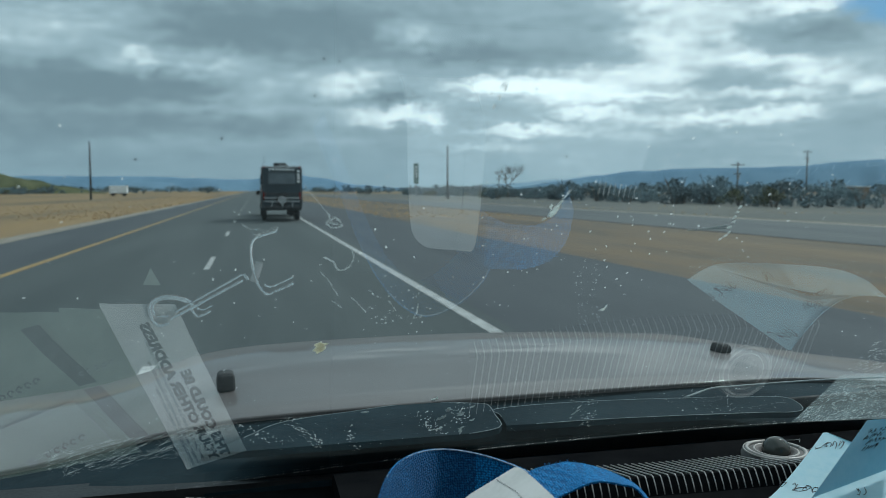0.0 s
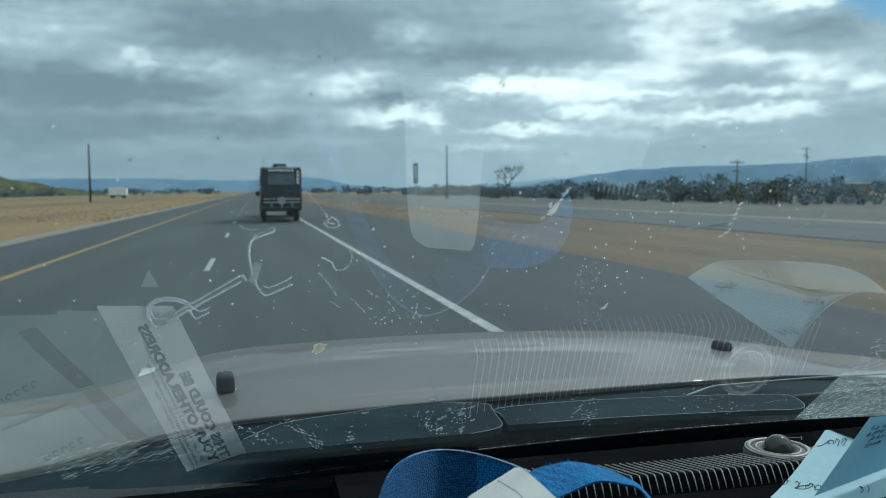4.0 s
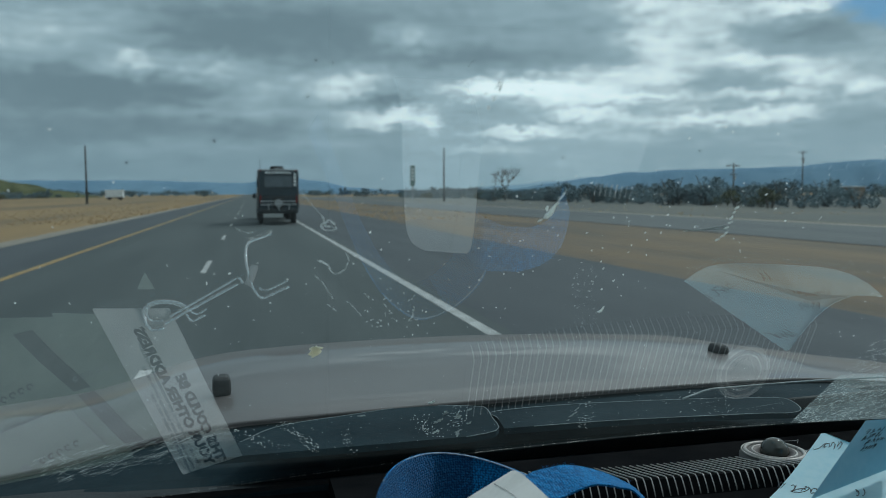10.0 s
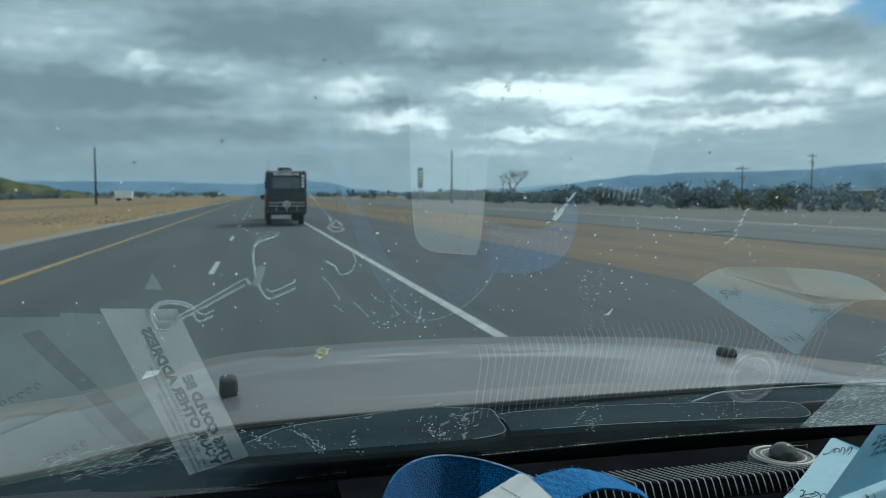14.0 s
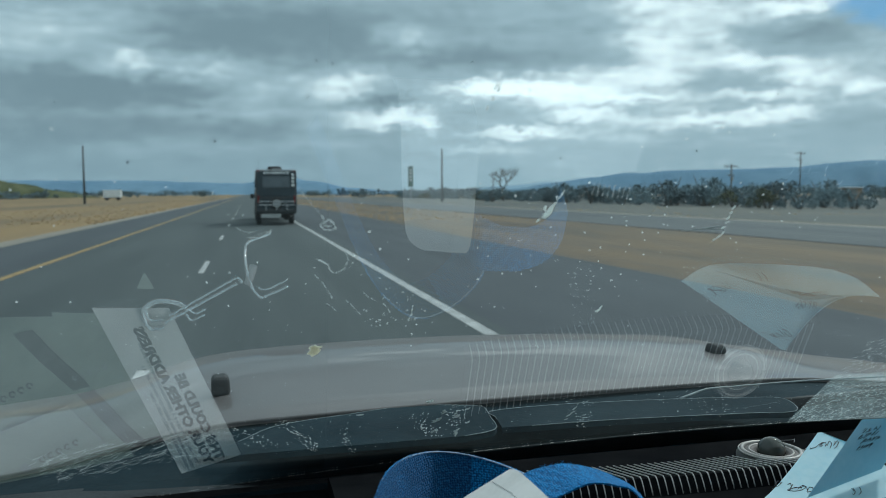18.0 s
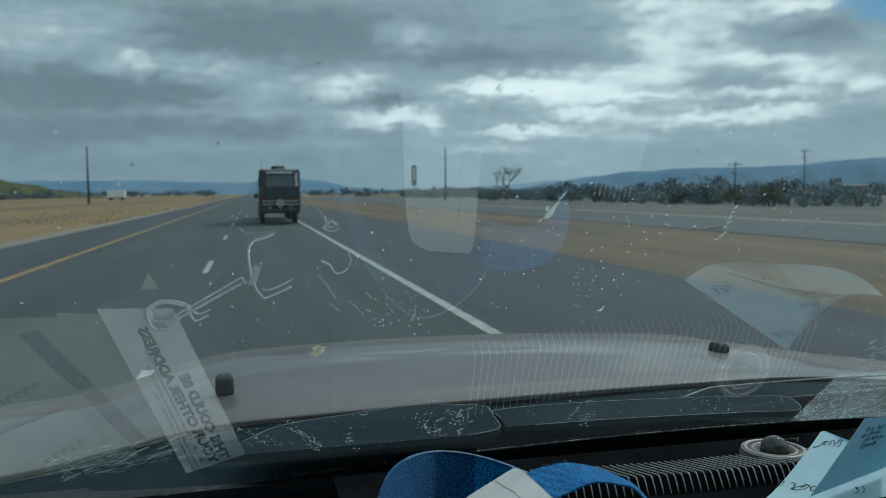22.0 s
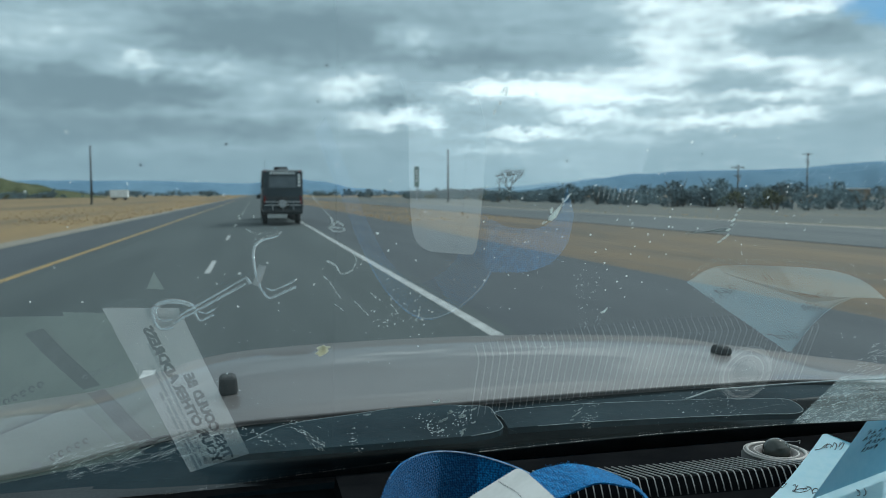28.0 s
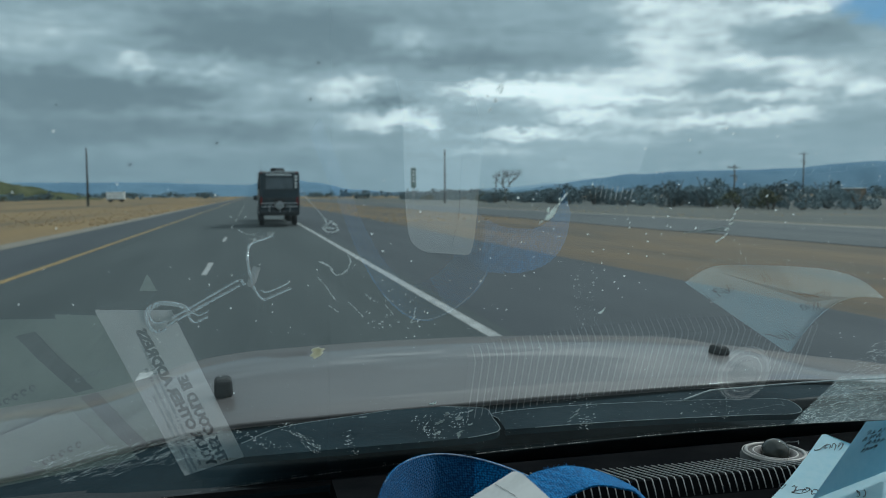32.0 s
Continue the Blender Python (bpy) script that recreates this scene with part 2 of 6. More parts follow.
def glass_material(name, mirror, film, tint=(0.93, 0.97, 0.96), film_scale=6.0):
    """A clear pane: see-through, with a mirror share and a dusty film."""
    m = bpy.data.materials.new(name)
    m.use_nodes = True
    t = m.node_tree
    t.nodes.clear()
    out = t.nodes.new("ShaderNodeOutputMaterial")
    clear = t.nodes.new("ShaderNodeBsdfTransparent")
    clear.inputs[0].default_value = (*tint, 1)
    gloss = t.nodes.new("ShaderNodeBsdfGlossy")
    gloss.inputs["Roughness"].default_value = 0.0
    gloss.inputs["Color"].default_value = (0.95, 0.98, 1.0, 1)
    mix = t.nodes.new("ShaderNodeMixShader")
    mix.inputs[0].default_value = mirror
    link(t, clear.outputs[0], mix.inputs[1])
    link(t, gloss.outputs[0], mix.inputs[2])
    last = mix.outputs[0]
    if film:
        tc = t.nodes.new("ShaderNodeTexCoord")
        dust = t.nodes.new("ShaderNodeBsdfTranslucent")
        dust.inputs[0].default_value = (0.70, 0.80, 0.80, 1)
        haze = ramp(t, noise_tex(t, tc.outputs["Object"], film_scale, 5, 0.6, 0.6), 0.3, 0.75, film * 0.6, film * 1.4)
        mx = t.nodes.new("ShaderNodeMixShader")
        link(t, haze, mx.inputs[0])
        link(t, last, mx.inputs[1])
        link(t, dust.outputs[0], mx.inputs[2])
        last = mx.outputs[0]
    link(t, last, out.inputs[0])
    return m


def webbing_material(name, low_c, high_c):
    """Woven strap: fine diagonal weave in relief and in colour."""
    m = bpy.data.materials.new(name)
    m.use_nodes = True
    t = m.node_tree
    b = t.nodes["Principled BSDF"]
    tc = t.nodes.new("ShaderNodeTexCoord")
    cell = t.nodes.new("ShaderNodeTexVoronoi")
    cell.inputs["Scale"].default_value, cell.inputs["Randomness"].default_value = 520.0, 0.45
    link(t, tc.outputs["Object"], cell.inputs["Vector"])
    h = ramp(t, cell.outputs["Distance"], 0.15, 0.75, 1.0, 0.0)
    wear = noise_tex(t, tc.outputs["Object"], 30, 4)
    link(t, mixed(t, maths(t, "MULTIPLY", h, ramp(t, wear, 0.3, 0.7, 0.6, 1.0)), low_c, high_c), b.inputs["Base Color"])
    b.inputs["Roughness"].default_value = 0.75
    b.inputs["Specular IOR Level"].default_value = 0.12
    b.inputs["Sheen Weight"].default_value = 0.05
    bp = t.nodes.new("ShaderNodeBump")
    bp.inputs["Strength"].default_value, bp.inputs["Distance"].default_value = 0.8, 0.001
    link(t, h, bp.inputs["Height"])
    link(t, bp.outputs[0], b.inputs["Normal"])
    return m


M_ASPHALT = material("worn_asphalt", (0.029, 0.039, 0.041), (0.050, 0.061, 0.062), 0.9, 0.88, grain=22, stretch=(1, 0.06, 1), bump=0.25)
M_ASPHALT_DARK = material("shoulder_asphalt", (0.030, 0.037, 0.045), (0.050, 0.058, 0.065), 0.8, 0.9, grain=20, stretch=(1, 0.08, 1), bump=0.25)
M_ASPHALT_OLD = material("old_asphalt", (0.050, 0.057, 0.062), (0.078, 0.084, 0.086), 0.5, 0.9, grain=14, stretch=(1, 0.08, 1), bump=0.2)
M_YELLOW = material("yellow_road_paint", (0.22, 0.135, 0.045), (0.33, 0.20, 0.06), 3, 0.7, grain=40, bump=0.2)
M_WHITE_PAINT = material("white_road_paint", (0.24, 0.24, 0.235), (0.40, 0.40, 0.39), 3, 0.7, grain=40, bump=0.2)
M_GRAVEL = material("pale_gravel", (0.15, 0.13, 0.105), (0.27, 0.235, 0.19), 6, 0.95, grain=30, bump=0.8, bump_at=0.03)
M_FIELD = material("dry_field", (0.105, 0.074, 0.040), (0.250, 0.152, 0.060), 0.10, 0.95, grain=2.0, stretch=(1, 0.05, 1), bump=0.6, bump_at=0.06)
M_VERGE = material("brown_verge", (0.062, 0.050, 0.037), (0.155, 0.100, 0.054), 0.35, 0.95, grain=3.0, stretch=(1, 0.10, 1), bump=0.6, bump_at=0.05)
M_FLAT = material("grey_scrub_ground", (0.050, 0.060, 0.062), (0.105, 0.095, 0.076), 0.12, 0.95, grain=2.5, stretch=(1, 0.10, 1), bump=0.5, bump_at=0.05)
# leaves paled and blued: distance haze painted into their colour
M_SCRUB = material("hazed_scrub_leaves", (0.110, 0.165, 0.190), (0.145, 0.200, 0.215), 1.2, 0.85, random_tint=0.25)
M_SCRUB_GREEN = material("green_scrub_leaves", (0.050, 0.060, 0.028), (0.115, 0.120, 0.060), 1.2, 0.85, random_tint=0.2)
M_BARK = material("grey_bark", (0.09, 0.085, 0.075), (0.19, 0.175, 0.155), 8, 0.9, bump=0.5)
M_POLE = material("weathered_timber", (0.09, 0.085, 0.08), (0.17, 0.155, 0.14), 3, 0.85, stretch=(4, 4, 0.5), bump=0.3)
M_MAST = material("dull_grey_mast", (0.045, 0.052, 0.058), (0.085, 0.094, 0.10), 3, 0.7, stretch=(4, 4, 0.5))
M_METAL = material("galvanised_steel", (0.30, 0.31, 0.32), (0.45, 0.46, 0.47), 5, 0.4, 0.8)
# both hill colours have the blue of distance haze painted in
M_HILL = material("haze_blued_hills", (0.12, 0.205, 0.285), (0.16, 0.255, 0.335), 0.004, 1.0, grain=0.03, spec=0.0)
M_HILL_FAR = material("haze_paled_hills", (0.19, 0.29, 0.36), (0.22, 0.32, 0.385), 0.003, 1.0, grain=0.02, spec=0.0)
M_HILL_NEAR = material("scrub_covered_rise", (0.060, 0.072, 0.042), (0.120, 0.122, 0.070), 0.05, 1.0, grain=0.9, bump=0.6, bump_at=0.5, spec=0.0)
M_PAINT = material("copper_car_paint", (0.100, 0.087, 0.085), (0.124, 0.108, 0.106), 3, 0.5, 0.0, spec=0.2, coat=0.38, grain=400)
M_PAINT.node_tree.nodes["Principled BSDF"].inputs["Coat Roughness"].default_value = 0.03
M_PLASTIC = material("black_plastic", (0.010, 0.012, 0.014), (0.022, 0.025, 0.028), 14, 0.6, grain=300, bump=0.15, bump_at=0.001, spec=0.25)
M_COWL = material("dusty_black_plastic", (0.003, 0.012, 0.018), (0.011, 0.025, 0.033), 9, 0.85, grain=120, bump=0.15, bump_at=0.001, spec=0.1)
M_DASH = material("black_dashboard_skin", (0.002, 0.003, 0.004), (0.006, 0.007, 0.008), 18, 0.92, grain=500, bump=0.35, bump_at=0.0006, spec=0.02)
M_RIB = material("rib_highlight_grey", (0.24, 0.25, 0.25), (0.34, 0.35, 0.35), 40, 0.4, grain=300)
M_LINER = material("grey_headliner", (0.10, 0.105, 0.11), (0.14, 0.145, 0.15), 10, 0.95, grain=200)
M_RUBBER = material("black_rubber", (0.012, 0.012, 0.013), (0.03, 0.03, 0.031), 20, 0.8)
M_PAPER = material("white_paper", (0.47, 0.50, 0.49), (0.58, 0.61, 0.60), 20, 0.8, grain=200, bump=0.1, bump_at=0.0005)
M_ENVELOPE = material("buff_envelope_paper", (0.135, 0.180, 0.152), (0.190, 0.238, 0.205), 20, 0.85, grain=200)
M_ENVELOPE_PALE = material("pale_envelope_paper", (0.185, 0.235, 0.205), (0.245, 0.30, 0.265), 20, 0.85, grain=200)
M_CARDPAPER = material("white_card", (0.50, 0.52, 0.51), (0.60, 0.62, 0.61), 20, 0.8, grain=200)
M_INK = material("dark_ink", (0.012, 0.016, 0.03), (0.03, 0.035, 0.05), 30, 0.6)
M_PRINT = material("grey_print", (0.012, 0.012, 0.014), (0.03, 0.03, 0.032), 30, 0.7)
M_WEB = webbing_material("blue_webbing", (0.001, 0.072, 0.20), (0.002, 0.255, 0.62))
# darker copy of the blue webbing, with shade painted into its colour
M_WEB_SHADED = webbing_material("shaded_blue_webbing", (0.002, 0.042, 0.120), (0.003, 0.122, 0.31))
M_WIRE = material("bright_wire", (0.90, 0.91, 0.92), (0.98, 0.98, 0.98), 20, 0.08, 0.9, rough_var=0.02)
M_WIRE_DULL = material("dull_zinc", (0.22, 0.23, 0.24), (0.32, 0.33, 0.34), 40, 0.45, 0.3)
# grey of painted edge highlights, also plain grey for print, hair and cord
M_RIM = material("glint_and_plain_grey", (0.14, 0.17, 0.18), (0.26, 0.29, 0.30), 30, 0.6)
M_SELVEDGE = material("pale_webbing_edge", (0.16, 0.26, 0.40), (0.34, 0.44, 0.55), 200, 0.8)
M_RING = material("pale_grey_plastic", (0.22, 0.22, 0.21), (0.32, 0.32, 0.31), 20, 0.35)
M_SKIRT = material("dark_grey_plastic", (0.05, 0.052, 0.052), (0.09, 0.092, 0.092), 20, 0.6, spec=0.3)
M_DOME = material("smoked_dome", (0.02, 0.025, 0.022), (0.045, 0.05, 0.045), 20, 0.12)
M_CARD = material("pale_plastic_sleeve", (0.16, 0.185, 0.185), (0.22, 0.245, 0.245), 8, 0.5)


def thin_dirt(name, low_c, high_c, through_share=0.7, through_c=None):
    """Thin matter (dried dirt, paper, grass) that lets daylight glow through it."""
    m = material(name, low_c, high_c, 90, 0.9)
    t = m.node_tree
    b, out = t.nodes["Principled BSDF"], t.nodes["Material Output"]
    glow = t.nodes.new("ShaderNodeBsdfTranslucent")
    glow.inputs[0].default_value = (*(through_c or high_c), 1)
    mx = t.nodes.new("ShaderNodeMixShader")
    mx.inputs[0].default_value = through_share
    link(t, b.outputs[0], mx.inputs[1])
    link(t, glow.outputs[0], mx.inputs[2])
    link(t, mx.outputs[0], out.inputs[0])
    return m


M_GRASS = thin_dirt("dry_grass", (0.30, 0.21, 0.12), (0.40, 0.28, 0.16))
M_PAPER_BLUE = thin_dirt("pale_blue_paper", (0.52, 0.79, 0.86), (0.62, 0.86, 0.91), 0.44, (0.19, 0.56, 0.72))
M_SPECK = thin_dirt("dried_dirt", (0.72, 0.74, 0.72), (0.90, 0.92, 0.90))
M_DUST = thin_dirt("grey_dust", (0.34, 0.36, 0.36), (0.50, 0.53, 0.53))
M_BLOB = thin_dirt("yellowish_dried_spot", (0.62, 0.59, 0.48), (0.84, 0.81, 0.70))
M_GLASS = glass_material("windscreen_glass", 0.19, 0.0, (0.82, 0.960, 1.0))
M_GLASS_OUT = glass_material("windscreen_outer_face", 0.012, 0.014, (0.985, 1.0, 1.0))
M_FILM = glass_material("dust_film", 0.0, 0.085, (1.0, 1.0, 1.0), 30.0)
M_PANE = glass_material("side_glass", 0.06, 0.0, (0.55, 0.6, 0.6))
M_DARKGLASS = material("tinted_glass", (0.012, 0.015, 0.018), (0.02, 0.024, 0.028), 2, 0.06)
# pale base paints in the sky mirrored by the caravan's rear window
M_SKYGLASS = material("sky_paled_glass", (0.075, 0.095, 0.11), (0.11, 0.13, 0.145), 2, 0.1)
M_VAN_GREY = material("grey_caravan_panel", (0.11, 0.12, 0.125), (0.16, 0.17, 0.175), 1.5, 0.38, grain=40)
M_VAN_BLACK = material("charcoal_caravan_panel", (0.009, 0.020, 0.028), (0.018, 0.036, 0.048), 1.5, 0.4, grain=40)
M_VAN_CHECK = material("checker_plate", (0.03, 0.032, 0.035), (0.07, 0.073, 0.078), 9, 0.4, 0.6, grain=60, bump=0.4)
M_VAN_RED = material("orange_red_stripe", (0.40, 0.09, 0.05), (0.52, 0.13, 0.07), 5, 0.4)
M_TRUCK = material("black_truck_paint", (0.008, 0.009, 0.011), (0.016, 0.018, 0.02), 3, 0.25, coat=1.0)
M_LAMP_RED = material("red_lamp_lens", (0.16, 0.012, 0.010), (0.24, 0.02, 0.015), 20, 0.15)
M_CHROME = material("chrome", (0.6, 0.6, 0.62), (0.75, 0.75, 0.77), 10, 0.12, 1.0)
M_SIGN = material("green_sign_panel", (0.035, 0.10, 0.085), (0.06, 0.15, 0.12), 2, 0.5)
M_WHITE_BOX = material("white_sheet_metal", (0.62, 0.64, 0.65), (0.78, 0.80, 0.80), 1.5, 0.5)
M_BRICK_WALL = material("brown_plaster", (0.17, 0.12, 0.09), (0.26, 0.19, 0.14), 1.5, 0.9, bump=0.3)


# ---------------------------------------------------------------- mesh helpers
def mesh_of(name, bm, mat, smooth=False):
    me = bpy.data.meshes.new(name)
    bm.normal_update()
    bm.to_mesh(me)
    bm.free()
    me.materials.append(mat)
    if smooth:
        for p in me.polygons:
            p.use_smooth = True
    return me


def part(name, bm, mat, parent, label="", smooth=False):
    """One mesh under a thing or a part."""
    ob = new(name, mesh_of(name, bm, mat, smooth))
    ob.parent = parent
    if label:
        ob["label"] = label
    return ob


def single(name, bm, mat, label="", category="", group="", kind="", at=None, smooth=False):
    """A thing or a piece of the setting that is one mesh."""
    ob = new(name, mesh_of(name, bm, mat, smooth))
    if at is not None:
        ob.matrix_basis = at
    return tagged(ob, label, category, group, kind)


def thing(name, at, label, category, group="", kind=""):
    """An empty at the base of a thing."""
    ob = new(name)
    ob.empty_display_size = 0.1
    ob.matrix_basis = at
    return tagged(ob, label, category, group, kind)


def shape():
    return bmesh.new()


def box(bm, c, s, bevel=0.0, turn=(0, 0, 0), seg=2):
    r = bmesh.ops.create_cube(bm, size=1.0, matrix=pose(*c, *turn) @ Matrix.Diagonal((*s, 1)))
    if bevel:
        vs = set(r["verts"])
        es = [e for e in bm.edges if e.verts[0] in vs and e.verts[1] in vs]
        bmesh.ops.bevel(bm, geom=es, offset=bevel, segments=seg, affect="EDGES", profile=0.5)
    return bm


def rod(bm, a, b, r0, r1=None, n=10, caps=True):
    a, b = Vector(a), Vector(b)
    r1 = r0 if r1 is None else r1
    d = b - a
    m = Matrix.Translation((a + b) / 2) @ d.to_track_quat("Z", "Y").to_matrix().to_4x4()
    bmesh.ops.create_cone(bm, cap_ends=caps, segments=n, radius1=r0, radius2=r1, depth=d.length, matrix=m)
    return bm


def tube(bm, pts, r, n=8):
    """A round bar along points."""
    pts = [Vector(p) for p in pts]
    rings = []
    for i, p in enumerate(pts):
        d = (pts[min(i + 1, len(pts) - 1)] - pts[max(i - 1, 0)]).normalized()
        side = d.cross(Vector((0.013, 0.021, 1))).normalized()
        up = side.cross(d)
        rr = r[i] if isinstance(r, (list, tuple)) else r
        rings.append([bm.verts.new(p + rr * (math.cos(2 * math.pi * k / n) * side + math.sin(2 * math.pi * k / n) * up)) for k in range(n)])
    for a, b in zip(rings, rings[1:]):
        for k in range(n):
            bm.faces.new((a[k], a[(k + 1) % n], b[(k + 1) % n], b[k]))
    bm.faces.new(rings[0][::-1])
    bm.faces.new(rings[-1])
    return bm


def slab(bm, outline, depth):
    """A plate: a closed outline of 3D points, thickened along a vector."""
    depth = Vector(depth)
    lo = [bm.verts.new(Vector(p)) for p in outline]
    hi = [bm.verts.new(Vector(p) + depth) for p in outline]
    bm.faces.new(lo[::-1])
    bm.faces.new(hi)
    n = len(lo)
    for k in range(n):
        bm.faces.new((lo[k], lo[(k + 1) % n], hi[(k + 1) % n], hi[k]))
    bmesh.ops.recalc_face_normals(bm, faces=bm.faces[:])
    return bm


def sheet(bm, grid, depth=(0, 0, 0)):
    """A bent plate: rows of points, thickened along a vector."""
    depth = Vector(depth)
    tops = [[bm.verts.new(Vector(p)) for p in row] for row in grid]
    lows = [[bm.verts.new(Vector(p) + depth) for p in row] for row in grid]
    nr, nc = len(grid), len(grid[0])
    for i in range(nr - 1):
        for j in range(nc - 1):
            bm.faces.new((tops[i][j], tops[i][j + 1], tops[i + 1][j + 1], tops[i + 1][j]))
            bm.faces.new((lows[i][j], lows[i + 1][j], lows[i + 1][j + 1], lows[i][j + 1]))
    # the rim has vertices of its own, so that its edges stay crisp
    ring = [(0, j) for j in range(nc)] + [(i, nc - 1) for i in range(1, nr)] + [(nr - 1, j) for j in range(nc - 2, -1, -1)] + [(i, 0) for i in range(nr - 2, 0, -1)]
    up = [bm.verts.new(tops[i][j].co) for i, j in ring]
    dn = [bm.verts.new(lows[i][j].co) for i, j in ring]
    n = len(ring)
    for k in range(n):
        bm.faces.new((up[k], dn[k], dn[(k + 1) % n], up[(k + 1) % n]))
    return bm


def curve_points(pts, n):
    """Points along a smooth line through pts."""
    pts = [Vector(p) for p in pts]
    out = []
    k = len(pts) - 1
    for s in range(n + 1):
        u = s / n * k
        i = min(int(u), k - 1)
        f = u - i
        p0, p1, p2, p3 = pts[max(i - 1, 0)], pts[i], pts[i + 1], pts[min(i + 2, k)]
        out.append(0.5 * (2 * p1 + (p2 - p0) * f + (2 * p0 - 5 * p1 + 4 * p2 - p3) * f * f + (3 * p1 - p0 - 3 * p2 + p3) * f ** 3))
    return out


def lettering(text, length, height, parent, at, mat, name="lettering"):
    """A raised line of print with the built-in font, of a given length and letter height."""
    cu = bpy.data.curves.new(name, "FONT")
    cu.body, cu.size, cu.extrude, cu.resolution_u, cu.offset = text, 1.0, 0.01, 2, 0.055
    tmp = bpy.data.objects.new("tmp", cu)
    me = bpy.data.meshes.new_from_object(tmp)
    bpy.data.objects.remove(tmp)
    wide = max(v.co.x for v in me.vertices)
    tall = max(v.co.y for v in me.vertices)
    me.transform(at @ Matrix.Diagonal((length / wide, height / tall, 0.015, 1)))
    me.materials.clear()
    me.materials.append(mat)
    ob = new(name, me)
    ob.parent = parent
    return ob


# ---------------------------------------------------------------- ground and roads
ROAD_L, ROAD_R, SHOULDER_L, SHOULDER_R = -4.60, 2.66, -7.4, 7.8
FAR = 4300.0

bm = shape()
ys = [-150, -60, -20, 0, 20, 50, 100, 200, 400, 800, 1600, FAR]
xs = [-3000, -1200, -400, -150, -60, -20, 0, 20, 60, 150, 400, 1200, 3500]
rows_ = []
for y in ys:
    row = []
    for x in xs:
        off = max(0.0, abs(x) - 30)
        swell = 0.35 * noise.noise(Vector((x * 0.011, y * 0.009, 3.0))) * min(1.0, off / 60)
        row.append(bm.verts.new((x, y, -0.05 + swell)))
    rows_.append(row)
for a, b in zip(rows_, rows_[1:]):
    for j in range(len(xs) - 1):
        bm.faces.new((a[j], a[j + 1], b[j + 1], b[j]))
single("ground", bm, M_FIELD, "flat plain of dry tan grass reaching the hills", "ground", kind="structure", smooth=True)


def strip(name, x0, x1, z0, z1, mat, label, y0=-60.0, y1=2600.0):
    bm = shape()
    box(bm, ((x0 + x1) / 2, (y0 + y1) / 2, (z0 + z1) / 2), (x1 - x0, y1 - y0, z1 - z0))
    return single(name, bm, mat, label, name.split("_")[-1], kind="structure")


strip("road", ROAD_L - 0.2, ROAD_R + 0.25, -0.3, 0.0, M_ASPHALT, "two lanes of worn grey asphalt highway")
strip("shoulder_west", SHOULDER_L, ROAD_L - 0.2, -0.3, -0.006, M_ASPHALT_DARK, "dark asphalt shoulder along the yellow line")
strip("shoulder_east", ROAD_R + 0.25, SHOULDER_R, -0.3, -0.006, M_ASPHALT_DARK, "wide dark asphalt shoulder along the white line")
strip("verge_gravel", SHOULDER_L - 0.9, SHOULDER_L, -0.3, -0.02, M_GRAVEL, "pale gravel edge between shoulder and dry grass")
strip("verge_east", SHOULDER_R, 17.9, -0.3, -0.025, M_VERGE, "sparse brown grass verge beside the shoulder")
strip("frontage_road", 18.0, 27.5, -0.3, -0.01, M_ASPHALT_OLD, "grey frontage road beyond the grass strip")
strip("frontage_verge", 27.5, 29.2, -0.3, -0.03, M_GRAVEL, "pale bare edge of the frontage road")
strip("scrub_flat", 29.2, 190.0, -0.3, -0.02, M_FLAT, "grey-brown scrub flat beyond the frontage road", 20.0, 420.0)
strip("yellow_line", ROAD_L - 0.08, ROAD_L + 0.08, 0.0, 0.004, M_YELLOW, "solid yellow edge line painted on the asphalt")
strip("white_line", ROAD_R - 0.08, ROAD_R + 0.08, 0.0, 0.004, M_WHITE_PAINT, "solid white edge line painted on the asphalt")
LANE = -0.95
bm = shape()
box(bm, (0, 0, 0.002), (0.11, 3.05, 0.004))
dash_mesh = mesh_of("lane_dash", bm, M_WHITE_PAINT)
for k in range(40):
    d = new("lane_dash", dash_mesh)
    d.matrix_basis = pose(LANE, -6.2 + 12.19 * k, 0)
    tagged(d, "short white dash between the two lanes", "road marking", "lane dashes", "structure")

# tufts of dry grass along the edges of the asphalt
rng = random.Random(5)
bm = shape()
for k in range(2200):
    side = rng.random()
    y = 48 + 190 * rng.random() ** 1.4
    if side < 0.42:
        x = SHOULDER_L - 0.9 - 14 * rng.random() ** 2
    elif side < 0.85:
        x = SHOULDER_R + 0.05 + 9.8 * rng.random() ** 1.4
    else:
        x = 29.5 + 16 * rng.random()
    h = rng.uniform(0.0, 0.06)
    for j in range(3):
        a = rng.uniform(0, 6.283)
        w, lean = rng.uniform(0.05, 0.14), rng.uniform(0.05, 0.16)
        ca, sa = math.cos(a), math.sin(a)
        ox, oy = rng.uniform(-0.08, 0.08), rng.uniform(-0.08, 0.08)
        v = [bm.verts.new((x + ox - ca * w, y + oy - sa * w, -0.06)), bm.verts.new((x + ox + ca * w, y + oy + sa * w, -0.06)),
             bm.verts.new((x + ox + lean * sa, y + oy - lean * ca, h))]
        bm.faces.new(v)
single("dry_grass", bm, M_GRASS, "short tufts of dry yellow grass on the verges", "grass", kind="stuff")


